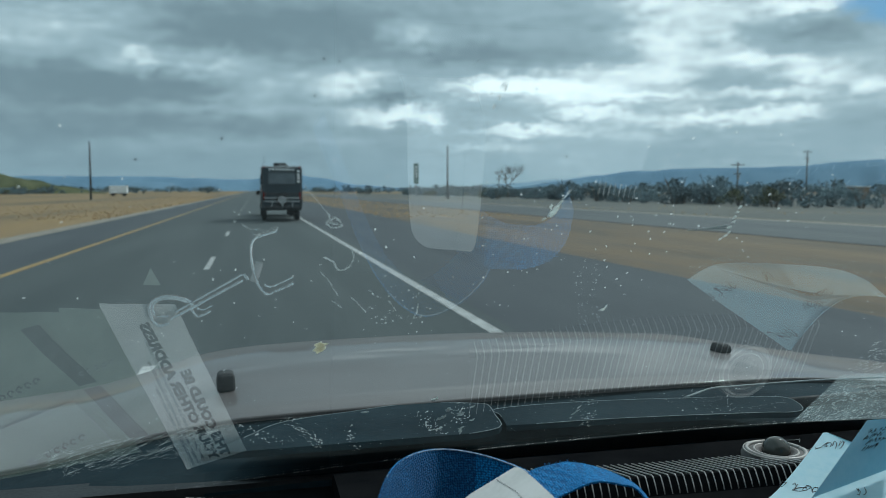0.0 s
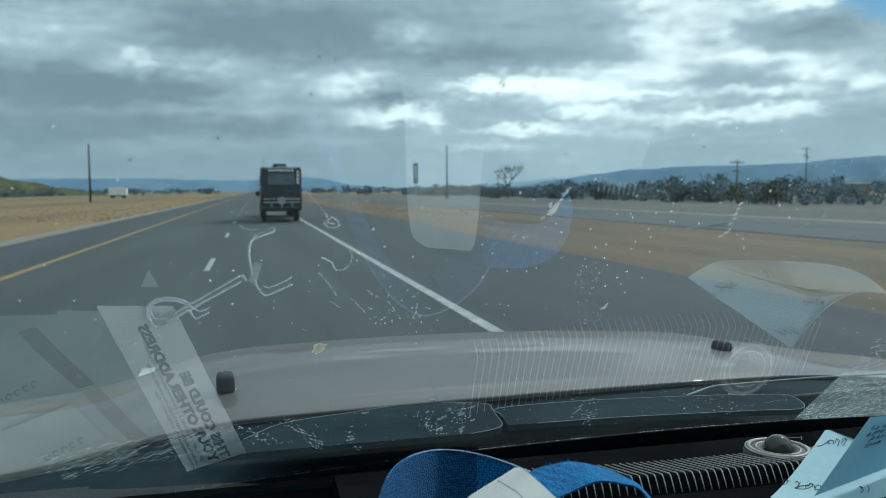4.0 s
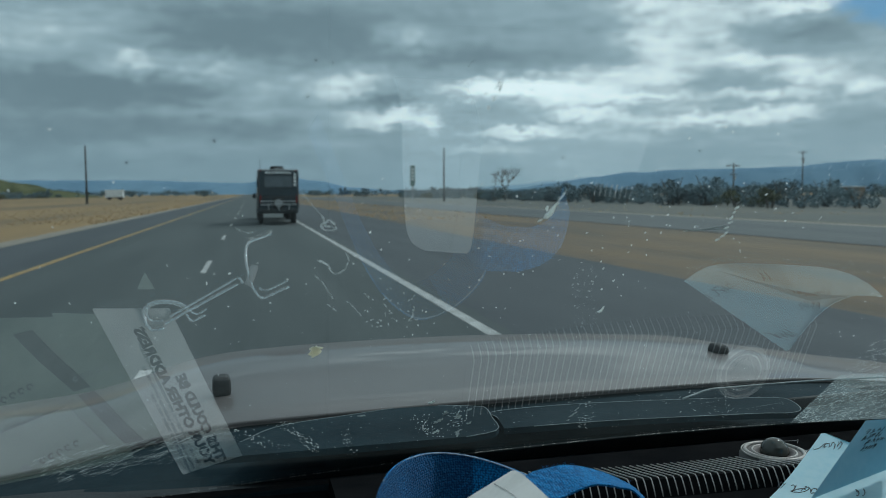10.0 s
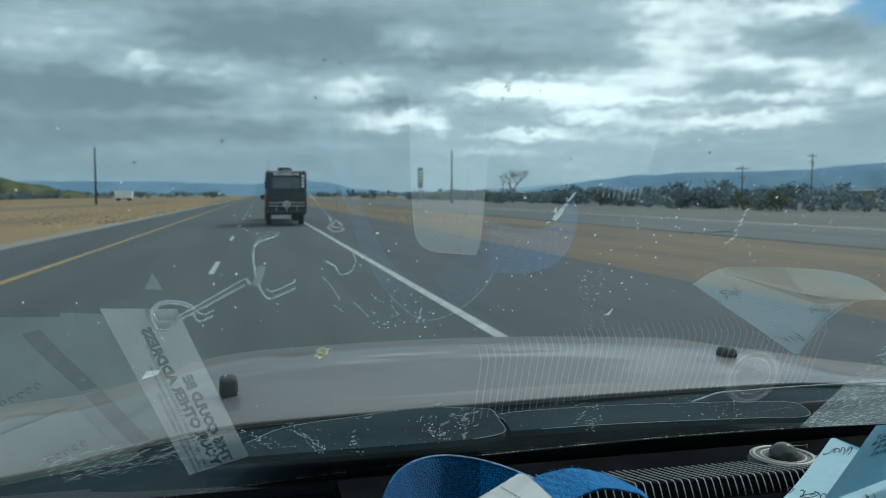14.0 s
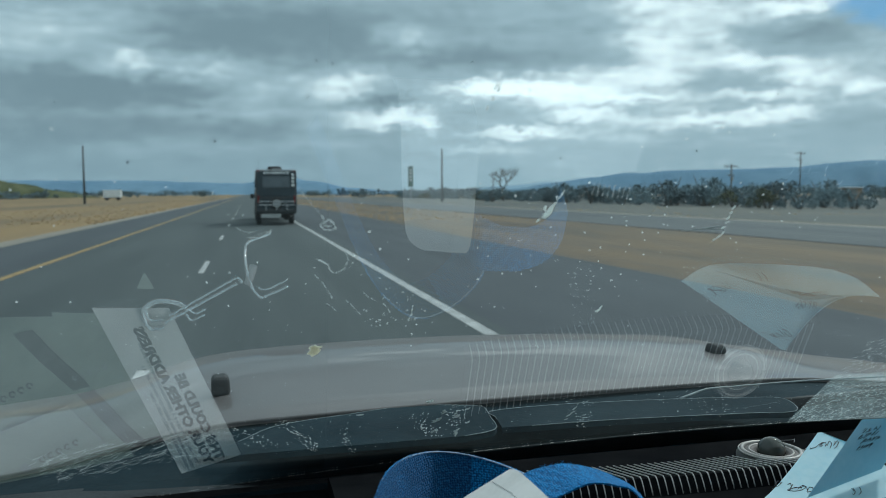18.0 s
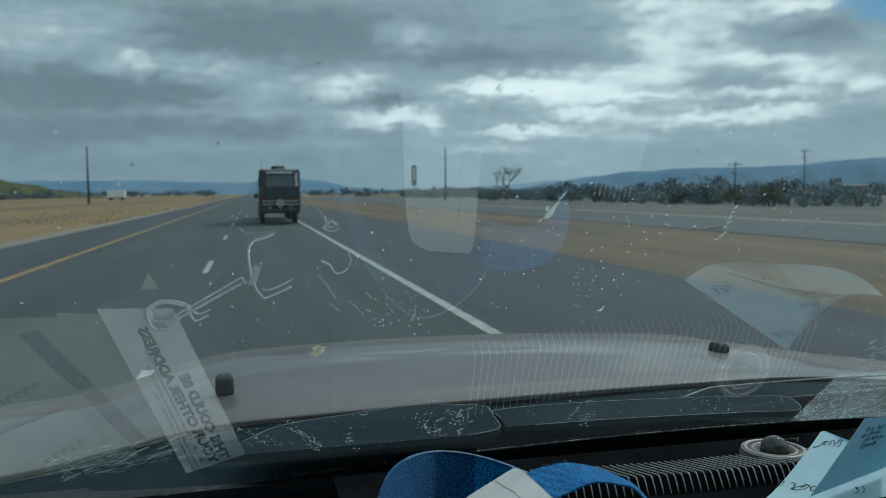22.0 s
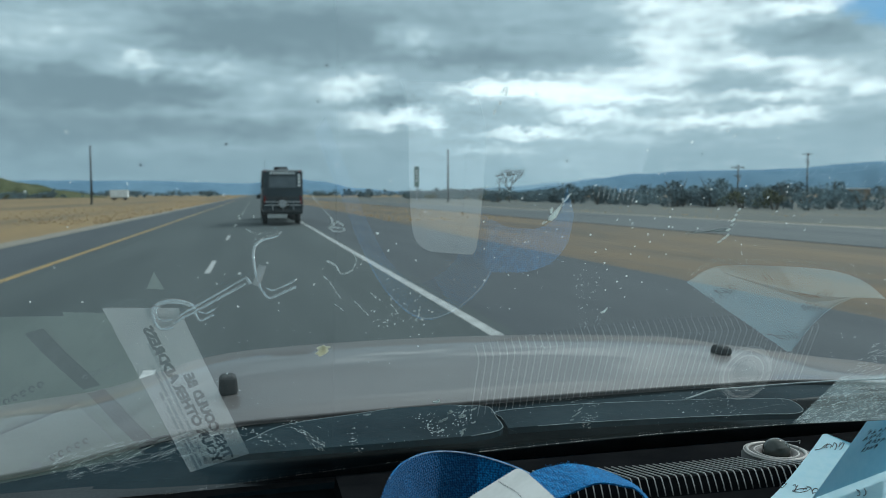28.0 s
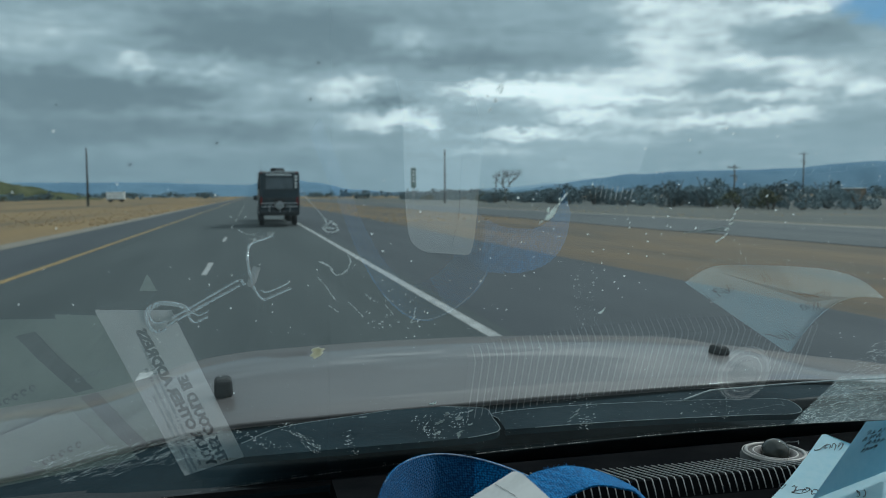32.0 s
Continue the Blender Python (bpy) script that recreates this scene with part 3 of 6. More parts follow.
# ---------------------------------------------------------------- far hills
def ridge(name, mat, radius, crest, label, rough=0.12, seed=0.0, steps=220, depth=500.0):
    """A range of hills: crest is a line of (degrees to the right of the road, height in degrees)."""
    bm = shape()
    a0, a1 = crest[0][0], crest[-1][0]
    grid = []
    for i in range(steps + 1):
        a = a0 + (a1 - a0) * i / steps
        for (p, h0), (q, h1) in zip(crest, crest[1:]):
            if p <= a <= q:
                f = (a - p) / (q - p)
                f = f * f * (3 - 2 * f)
                h = h0 + (h1 - h0) * f
                break
        h = max(0.0, h * (1 + rough * noise.noise(Vector((a * 0.55, seed, 0))) + 0.5 * rough * noise.noise(Vector((a * 1.9, seed, 4)))))
        top = radius * math.tan(radians(h))
        s, c = math.sin(radians(a)), math.cos(radians(a))
        col = []
        for f, g in ((-0.10, -0.02), (-0.06, 0.45), (-0.03, 0.80), (0.0, 1.0), (0.06, 0.9), (0.14, -0.02)):
            rr = radius + f * depth * 4 + 25 * noise.noise(Vector((a, f * 9, seed)))
            col.append(bm.verts.new((rr * s, rr * c, top * g - (6 if g < 0 else 0))))
        grid.append(col)
    for p, q in zip(grid, grid[1:]):
        for j in range(5):
            bm.faces.new((p[j], q[j], q[j + 1], p[j + 1]))
    return single(name, bm, mat, label, "hills", kind="structure", smooth=True)


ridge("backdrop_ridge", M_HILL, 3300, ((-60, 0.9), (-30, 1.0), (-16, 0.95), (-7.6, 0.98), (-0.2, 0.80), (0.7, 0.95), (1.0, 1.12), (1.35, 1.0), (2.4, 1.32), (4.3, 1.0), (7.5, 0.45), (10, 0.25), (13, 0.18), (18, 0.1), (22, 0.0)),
      "low ridge with a flat-topped peak, painted haze-blue", 0.06, 2.0)
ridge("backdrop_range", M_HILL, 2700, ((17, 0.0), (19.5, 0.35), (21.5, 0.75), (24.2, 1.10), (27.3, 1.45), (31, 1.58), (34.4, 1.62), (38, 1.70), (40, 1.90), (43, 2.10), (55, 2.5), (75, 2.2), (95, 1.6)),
      "long hillside rising beyond the scrub, painted haze-blue", 0.05, 7.0)
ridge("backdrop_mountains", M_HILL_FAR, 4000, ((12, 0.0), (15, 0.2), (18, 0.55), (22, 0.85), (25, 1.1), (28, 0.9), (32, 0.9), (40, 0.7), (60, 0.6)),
      "far mountains painted pale for haze", 0.10, 11.0)
ridge("scrub_rise", M_HILL_NEAR, 520, ((-60, 2.2), (-30, 2.6), (-19, 1.75), (-16, 1.35), (-14, 0.85), (-12, 0.45), (-10, 0.1), (-9.5, 0.0)),
      "low rise covered in green-grey scrub", 0.10, 15.0, 160, 120.0)


# ---------------------------------------------------------------- plants
def leafy(bm, rng, c, r, n, size, squash=0.75):
    """Small leaf blades scattered through a clump."""
    for _ in range(n):
        d = Vector((rng.gauss(0, 1), rng.gauss(0, 1), rng.gauss(0, 1))).normalized()
        p = Vector(c) + Vector((d.x * r, d.y * r, d.z * r * squash)) * (0.45 + 0.6 * rng.random())
        a = Vector((rng.gauss(0, 1), rng.gauss(0, 1), rng.gauss(0, 0.7))).normalized() * size * rng.uniform(0.6, 1.4)
        b = a.cross(Vector((rng.gauss(0, 1), rng.gauss(0, 1), rng.gauss(0, 1)))).normalized() * size * rng.uniform(0.35, 0.7)
        bm.faces.new([bm.verts.new(p - a), bm.verts.new(p + b), bm.verts.new(p + a), bm.verts.new(p - b)])


def bush(name, seed, height, spread, mat, label, at, group):
    """A scrub tree: short forked stems and an uneven crown."""
    rng = random.Random(seed)
    t = thing(name, at, label, "shrub", group)
    bm = shape()
    tips = []
    for k in range(4):
        a = k * 1.6 + rng.random()
        foot = (0.15 * math.cos(a), 0.15 * math.sin(a), -0.15)
        mid = (spread * 0.25 * math.cos(a), spread * 0.25 * math.sin(a), height * 0.35)
        tip = (spread * 0.5 * math.cos(a), spread * 0.5 * math.sin(a), height * rng.uniform(0.5, 0.75))
        tube(bm, [foot, mid, tip], [0.10, 0.07, 0.03], 6)
        tips.append(tip)
    part("trunk", bm, M_BARK, t)
    bm = shape()
    for k in range(15):
        a, q = rng.uniform(0, 6.283), rng.random() ** 0.6
        c = (spread * q * 0.9 * math.cos(a), spread * q * 0.9 * math.sin(a), height * rng.uniform(0.12, 0.74 - 0.30 * q))
        leafy(bm, rng, c, height * rng.uniform(0.16, 0.27), 75, height * 0.045)
    part("crown", bm, mat, t)
    return t


def bare_tree(name, seed, height, label, at):
    """A leafless tree: trunk, forked limbs and fine twigs."""
    rng = random.Random(seed)
    t = thing(name, at, label, "tree")
    bt, bl, bw = shape(), shape(), shape()
    tube(bt, [(0, 0, -0.2), (0.05, 0.02, height * 0.15), (-0.06, 0.05, height * 0.30)], [0.24, 0.20, 0.17], 8)

    def grow(p, d, length, r, level):
        q = p + d * length
        mid = (p + q) / 2 + Vector((rng.gauss(0, 1), rng.gauss(0, 1), rng.gauss(0, 1))) * length * 0.06
        tube(bl if level < 2 else bw, [p, mid, q], [r, r * 0.8, r * 0.6], 6 if level < 2 else 4)
        if level < 5:
            for _ in range(3 if level < 3 else 2):
                e = (d + Vector((rng.gauss(0, 0.5), rng.gauss(0, 0.5), rng.gauss(0.12, 0.3)))).normalized()
                grow(q, e, length * rng.uniform(0.6, 0.82), r * 0.6, level + 1)
    top = Vector((-0.06, 0.05, height * 0.30))
    for k in range(4):
        a = k * 1.57 + rng.random()
        grow(top, Vector((0.6 * math.cos(a), 0.6 * math.sin(a), 0.8)).normalized(), height * 0.20, 0.12, 0)
    part("trunk", bt, M_BARK, t, smooth=True)
    part("limbs", bl, M_BARK, t, smooth=True)
    part("twigs", bw, M_BARK, t)["kind"] = "stuff"
    return t


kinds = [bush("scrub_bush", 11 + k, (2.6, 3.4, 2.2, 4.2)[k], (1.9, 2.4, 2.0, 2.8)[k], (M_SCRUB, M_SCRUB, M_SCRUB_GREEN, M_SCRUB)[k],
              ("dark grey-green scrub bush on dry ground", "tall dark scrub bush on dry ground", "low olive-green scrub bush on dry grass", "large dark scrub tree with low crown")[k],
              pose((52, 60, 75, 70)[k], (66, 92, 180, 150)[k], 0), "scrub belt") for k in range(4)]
rng = random.Random(21)
for k in range(118):
    src = rng.choice(kinds)
    y = 46 + 2.4 * k + rng.uniform(-1.5, 1.5)
    x = 46 + 17 * rng.random() + 0.04 * y
    s = rng.uniform(0.7, 1.25)
    copy_thing(src, pose(x, y, 0, 0, 0, rng.uniform(0, 360))).scale = (s, s, s * rng.uniform(0.85, 1.1))
for k in range(30):
    src = rng.choice(kinds)
    y = 60 + 170 * rng.random()
    s = rng.uniform(0.7, 1.2)
    copy_thing(src, pose(y * rng.uniform(0.75, 1.05) + 22, y, 0, 0, 0, rng.uniform(0, 360))).scale = (s, s, s)
for k in range(44):
    src = rng.choice(kinds)
    y = 170 + 6.5 * k
    s = rng.uniform(0.8, 1.3)
    copy_thing(src, pose(-52 - 0.10 * y - 14 * rng.random(), y, 0, 0, 0, rng.uniform(0, 360))).scale = (s, s, s)
# far woods, too many to count
bm = shape()
for k in range(620):
    a = rng.uniform(-34, 60)
    if -1.5 < a < 3.0:
        continue
    d = rng.uniform(300, 900) if a > 3 else rng.uniform(430, 1000)
    x, y = d * math.sin(radians(a)), d * math.cos(radians(a))
    if SHOULDER_L - 12 < x < 34:
        continue
    h = rng.uniform(2.5, 5.5) * (1.25 if d > 600 else 1)
    for j in range(3):
        leafy(bm, rng, (x + rng.gauss(0, 2.5), y, h * rng.uniform(0.3, 0.65)), h * 0.45, 16, h * 0.16)
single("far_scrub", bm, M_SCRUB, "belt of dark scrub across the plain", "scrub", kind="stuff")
bare_tree("bare_tree", 4, 8.0, "leafless grey tree standing among scrub", pose(49.5, 150, -0.05))
copy_thing(kinds[1], pose(46, 146, 0, 0, 0, 40))
copy_thing(kinds[0], pose(53, 149, 0, 0, 0, 140))


# ---------------------------------------------------------------- poles, sign, far vehicles
def tall_pole(at, height, label):
    t = thing("mast_pole", at, label, "pole")
    bm = shape()
    rod(bm, (0, 0, -0.1), (0, 0, height), 0.21, 0.13, 12)
    part("shaft", bm, M_MAST, t, smooth=True)
    bm = shape()
    box(bm, (0, 0, 0.06), (0.6, 0.6, 0.22), 0.02)
    part("footing", bm, M_GRAVEL, t)
    return t


def power_pole(at, height, label):
    t = thing("power_pole", at, label, "utility pole", "power poles")
    bm = shape()
    rod(bm, (0, 0, -0.1), (0, 0, height), 0.17, 0.11, 10)
    part("shaft", bm, M_POLE, t, smooth=True)
    for z, w in ((height - 0.5, 2.6), (height - 2.0, 1.4)):
        bm = shape()
        box(bm, (0, 0.14, z), (w, 0.11, 0.14), 0.01)
        arm = part("crossarm", bm, M_POLE, t)
        for q in (-0.45, -0.2, 0.2, 0.45):
            bm = shape()
            rod(bm, (w * q, 0.14, z + 0.07), (w * q, 0.14, z + 0.28), 0.05, 0.03, 8)
            part("insulator", bm, M_RING, arm)
    bm = shape()
    rod(bm, (0.28, 0.1, height - 2.9), (0.28, 0.1, height - 2.2), 0.19, 0.19, 12)
    part("transformer", bm, M_METAL, t)
    return t


tall_pole(pose(37.0, 150, -0.05), 10.4, "tall plain grey mast beside the frontage road")
tall_pole(pose(-27.8, 150, -0.05), 10.2, "tall plain grey mast in the dry field")
power_pole(pose(80.8, 120, -0.05), 6.6, "timber power pole with two crossarms")
power_pole(pose(126, 160, -0.05), 11.2, "timber power pole with two crossarms")
power_pole(pose(95, 300, -0.05), 9.5, "timber power pole with two crossarms")

sign = thing("pylon_sign", pose(41.0, 200, -0.05), "tall narrow dark green sign on a steel post", "sign")
bm = shape()
rod(bm, (0, 0, -0.1), (0, 0, 3.6), 0.12, 0.12, 10)
part("post", bm, M_METAL, sign)
bm = shape()
box(bm, (0, 0, 6.1), (1.25, 0.3, 5.2), 0.03)
face = part("panel", bm, M_SIGN, sign)
for z, w in ((7.7, 0.55), (6.9, 0.65), (6.0, 0.6), (5.2, 0.5)):
    bm = shape()
    box(bm, (0, -0.16, z), (w, 0.02, 0.38), 0.004)
    part("mark", bm, M_WHITE_BOX, face)

hut = thing("roadside_hut", pose(112, 128, -0.05), "small brown hut with a flat pale roof", "hut")
bm = shape()
box(bm, (0, 0, 1.2), (3.2, 2.8, 2.5), 0.02)
part("wall", bm, M_BRICK_WALL, hut)
bm = shape()
box(bm, (0, 0, 2.52), (3.6, 3.2, 0.16), 0.02)
part("roof", bm, M_WHITE_BOX, hut)
bm = shape()
box(bm, (-0.4, -1.41, 1.0), (0.85, 0.05, 2.0), 0.01)
part("door", bm, M_POLE, hut)


def wheel(parent, c, r, w, name="wheel"):
    bm = shape()
    x, y, z = c
    prof = ((-0.5, 0.62), (-0.5, 0.93), (-0.42, 1.0), (0.42, 1.0), (0.5, 0.93), (0.5, 0.62))
    n = 28
    rings = [[bm.verts.new((x + w * a, y + r * b * math.cos(2 * math.pi * k / n), z + r * b * math.sin(2 * math.pi * k / n))) for a, b in prof] for k in range(n)]
    for k in range(n):
        p, q = rings[k], rings[(k + 1) % n]
        for j in range(len(prof) - 1):
            bm.faces.new((p[j], p[j + 1], q[j + 1], q[j]))
    bmesh.ops.recalc_face_normals(bm, faces=bm.faces[:])
    tyre = part(name, bm, M_RUBBER, parent, smooth=True)
    bm = shape()
    rod(bm, (x - w * 0.40, y, z), (x + w * 0.40, y, z), r * 0.64, r * 0.64, 20)
    for k in range(6):
        a = k * math.pi / 3
        box(bm, (x, y + r * 0.34 * math.cos(a), z + r * 0.34 * math.sin(a)), (w * 0.86, r * 0.5, r * 0.14), 0.0, (math.degrees(a), 0, 0))
    part("rim", bm, M_METAL, tyre)
    return tyre


lorry = thing("box_trailer", pose(-40.5, 262, -0.05), "white box trailer parked across the dry field", "trailer")
bm = shape()
box(bm, (0, 0, 2.0), (5.2, 2.4, 2.3), 0.05)
part("box", bm, M_WHITE_BOX, lorry)
bm = shape()
box(bm, (0, 0, 0.72), (5.0, 1.4, 0.2), 0.02)
part("chassis", bm, M_PLASTIC, lorry)
for q in (-1.6, 1.6):
    for s in (-1.0, 1.0):
        bm = shape()
        rod(bm, (q, s - 0.12, 0.42), (q, s + 0.12, 0.42), 0.45, 0.45, 20)
        part("wheel", bm, M_RUBBER, lorry)


# ---------------------------------------------------------------- caravan and the truck that tows it
def prism(bm, outline, x0, x1):
    """A solid with an outline in the (y, z) plane between two x."""
    return slab(bm, [(x0, y, z) for y, z in outline], (x1 - x0, 0, 0))


CARAVAN = pose(1.46, 41.6, 0) @ Matrix.Scale(0.94, 4)
van = thing("caravan", CARAVAN, "grey and charcoal off-road caravan with rear window on the highway", "caravan")
LEN, HW = 6.5, 1.08
bm = shape()
prism(bm, ((0, 1.62), (0.0, 2.95), (0.12, 3.05), (3.7, 3.05), (5.75, 2.66), (6.42, 1.95), (6.5, 1.62)), -HW, HW)
bmesh.ops.bevel(bm, geom=bm.edges[:], offset=0.035, segments=2, affect="EDGES")
upper = part("upper_body", bm, M_VAN_GREY, van, "grey upper panels")
bm = shape()
prism(bm, ((0.0, 0.78), (0, 1.615), (6.5, 1.615), (6.5, 1.2), (6.0, 0.62), (0.3, 0.62)), -HW, HW)
bmesh.ops.bevel(bm, geom=bm.edges[:], offset=0.03, segments=2, affect="EDGES")
part("lower_body", bm, M_VAN_BLACK, van, "charcoal lower panels")
# charcoal panel over the grey rear: its backlit shade is painted in
bm = shape()
box(bm, (0, -0.012, 2.28), (2.04, 0.05, 1.38), 0.02)
rear = part("rear_panel", bm, M_VAN_BLACK, van, "rear wall with backlit shade painted dark")
bm = shape()
box(bm, (0, -0.05, 2.38), (1.45, 0.04, 0.62), 0.015)
w = part("rear_window", bm, M_SKYGLASS, rear, "rear window with the sky's reflection painted pale")
bm = shape()
for z in (2.06, 2.70):
    box(bm, (0, -0.06, z), (1.55, 0.05, 0.05), 0.01)
for x in (-0.75, 0.75):
    box(bm, (x, -0.06, 2.38), (0.05, 0.05, 0.6), 0.01)
part("window_frame", bm, M_VAN_BLACK, w)
bm = shape()
for k in range(8):
    box(bm, (-0.62 + 0.175 * k, -0.045, 2.86), (0.12, 0.02, 0.11), 0.004)
part("name_bars", bm, M_WHITE_BOX, rear, "row of pale blocks above the window")
bm = shape()
for k in range(4):
    box(bm, (0.9, -0.045, 2.20 + 0.19 * k), (0.14, 0.02, 0.13), 0.004)
part("name_bars", bm, M_WHITE_BOX, rear, "pale blocks down the side")
for s in (-1, 1):
    bm = shape()
    box(bm, (s * 0.97, -0.05, 1.42), (0.09, 0.06, 0.42), 0.015)
    part("tail_lamp", bm, M_LAMP_RED, van, "upright red tail lamp")
    bm = shape()
    rod(bm, (s * 0.95, -0.03, 2.98), (s * 0.95, -0.09, 2.98), 0.045, 0.045, 12)
    part("marker_lamp", bm, M_LAMP_RED, van)
bm = shape()
box(bm, (0, -0.22, 0.80), (2.0, 0.12, 0.16), 0.02)
bumper = part("rear_bumper", bm, M_VAN_CHECK, van)
for s in (-0.7, 0.7):
    bm = shape()
    box(bm, (s, -0.06, 0.80), (0.1, 0.35, 0.1), 0.01)
    part("bracket", bm, M_VAN_CHECK, bumper)
for z in (1.12, 1.30):
    bm = shape()
    tube(bm, [(-0.95, -0.05, z), (-0.93, -0.32, z), (0.93, -0.32, z), (0.95, -0.05, z)], 0.03, 8)
    part("rack_rail", bm, M_METAL, van, "pale metal rack rail")
wheel(van, (0, 0, 0), 0.36, 0.22, "spare_wheel").matrix_basis = pose(0, -0.16, 1.20, 0, 0, 90)
bm = shape()
box(bm, (0.0, 2.6, 3.17), (0.75, 1.05, 0.25), 0.06)
part("air_conditioner", bm, M_PLASTIC, van, "dark roof air conditioner")
bm = shape()
box(bm, (0.1, 0.9, 3.09), (0.5, 0.5, 0.12), 0.03)
part("roof_hatch", bm, M_VAN_GREY, van)
bm = shape()
rod(bm, (-0.9, 4.2, 2.9), (-0.9, 4.2, 3.75), 0.012, 0.008, 6)
part("aerial", bm, M_PLASTIC, van)
for s in (-1, 1):
    side = part("side_stripe", box(shape(), (s * (HW + 0.006), 3.25, 1.70), (0.012, 6.2, 0.05)), M_VAN_RED, van, "orange-red side stripe")
    for y, wd, h, z in ((1.1, 0.8, 0.55, 2.35), (2.9, 0.65, 0.5, 2.4), (4.6, 0.9, 0.55, 2.3)):
        bm = shape()
        box(bm, (s * (HW + 0.02), y, z), (0.05, wd, h), 0.02)
        part("side_window", bm, M_DARKGLASS, van)
    bm = shape()
    for k in range(4):
        box(bm, (s * (HW + 0.008), 3.35 + 0.16 * k, 2.02), (0.016, 0.11, 0.24), 0.003)
    part("name_bars", bm, M_WHITE_BOX, van, "four pale blocks on the side")
    for y in (2.4, 3.35):
        wheel(van, (s * 0.93, y, 0.40), 0.40, 0.26)
    bm = shape()
    prism(bm, ((1.85, 0.62), (1.95, 0.98), (3.8, 0.98), (3.9, 0.62), (3.75, 0.62), (3.68, 0.88), (2.07, 0.88), (2.0, 0.62)), s * 1.07 - 0.02, s * 1.07 + 0.05)
    part("wheel_arch", bm, M_VAN_CHECK, van)
# trim of the caravan: rear corner strips, rain rail, window surrounds, side lockers
for side_x in (-HW, HW):
    bm = shape()
    box(bm, (side_x * 0.985, -0.02, 1.9), (0.06, 0.05, 2.05), 0.015)
    part("corner_strip", bm, M_VAN_CHECK, van, "dark corner strip")
    bm = shape()
    box(bm, (side_x * 1.004, 1.9, 3.0), (0.03, 3.5, 0.035), 0.008)
    part("rain_rail", bm, M_VAN_CHECK, van)
    for y in (0.7, 4.9):
        bm = shape()
        box(bm, (side_x * 1.008, y, 1.22), (0.03, 0.85, 0.50), 0.02)
        locker = part("locker_door", bm, M_VAN_BLACK, van, "charcoal locker door")
        bm = shape()
        box(bm, (side_x * 1.03, y, 1.40), (0.03, 0.16, 0.04), 0.008)
        part("latch", bm, M_CHROME, locker)
    for y in (0.15, 3.3, 6.2):
        bm = shape()
        box(bm, (side_x * 1.012, y, 0.98), (0.02, 0.10, 0.05), 0.006)
        part("marker_lamp", bm, M_LAMP_RED, van)
bm = shape()
box(bm, (0, -0.055, 1.52), (1.9, 0.03, 0.10), 0.01)
part("rear_lamp_bar", bm, M_VAN_CHECK, van)
bm = shape()
for q in (-0.55, 0.0, 0.55):
    box(bm, (q, -0.34, 1.02), (0.05, 0.05, 0.36), 0.01)
part("rack_upright", bm, M_METAL, van, "pale metal rack uprights")
bm = shape()
box(bm, (0, 6.55, 0.95), (1.5, 0.5, 0.55), 0.05)
part("front_locker", bm, M_VAN_CHECK, van, "checker-plate front locker")
bm = shape()
box(bm, (-HW - 0.015, 5.55, 1.75), (0.05, 0.66, 1.75), 0.03)
part("side_door", bm, M_VAN_GREY, van)
bm = shape()
tube(bm, [(-0.6, 6.0, 0.58), (-0.1, 8.0, 0.55)], 0.05, 8)
tube(bm, [(0.6, 6.0, 0.58), (0.1, 8.0, 0.55)], 0.05, 8)
part("drawbar", bm, M_VAN_RED, van, "red drawbar")

truck = thing("pickup_truck", pose(1.46, 49.2, 0), "black crew-cab pickup truck towing the caravan", "pickup truck")
bm = shape()
prism(bm, ((0, 0.62), (0.0, 1.30), (1.9, 1.34), (4.05, 1.34), (5.55, 1.22), (5.75, 1.0), (5.75, 0.55), (5.1, 0.5), (0.2, 0.55)), -0.98, 0.98)
bmesh.ops.bevel(bm, geom=bm.edges[:], offset=0.06, segments=3, affect="EDGES")
part("body", bm, M_TRUCK, truck, smooth=False)
bm = shape()
for a, b in zip([(1.85, 0.93, 1.32), (2.1, 0.80, 1.9), (3.2, 0.80, 1.93), (4.15, 0.92, 1.34)], [(2.1, 0.80, 1.9), (3.2, 0.80, 1.93), (4.15, 0.92, 1.34), (4.2, 0.92, 1.30)]):
    bm.faces.new([bm.verts.new(p) for p in ((-a[1], a[0], a[2]), (a[1], a[0], a[2]), (b[1], b[0], b[2]), (-b[1], b[0], b[2]))])
for s in (-1, 1):
    bm.faces.new([bm.verts.new((s * hw, y, z)) for y, hw, z in ((1.85, 0.93, 1.32), (2.1, 0.80, 1.9), (3.2, 0.80, 1.93), (4.15, 0.92, 1.34))])
bmesh.ops.remove_doubles(bm, verts=bm.verts[:], dist=0.002)
bmesh.ops.recalc_face_normals(bm, faces=bm.faces[:])
bmesh.ops.bevel(bm, geom=bm.edges[:], offset=0.04, segments=2, affect="EDGES")
cabin = part("cab", bm, M_TRUCK, truck)
bm = shape()
slab(bm, [(-0.72, 1.90, 1.42), (0.72, 1.90, 1.42), (0.66, 2.06, 1.82), (-0.66, 2.06, 1.82)], (0, -0.02, 0.005))
part("rear_window", bm, M_DARKGLASS, cabin)
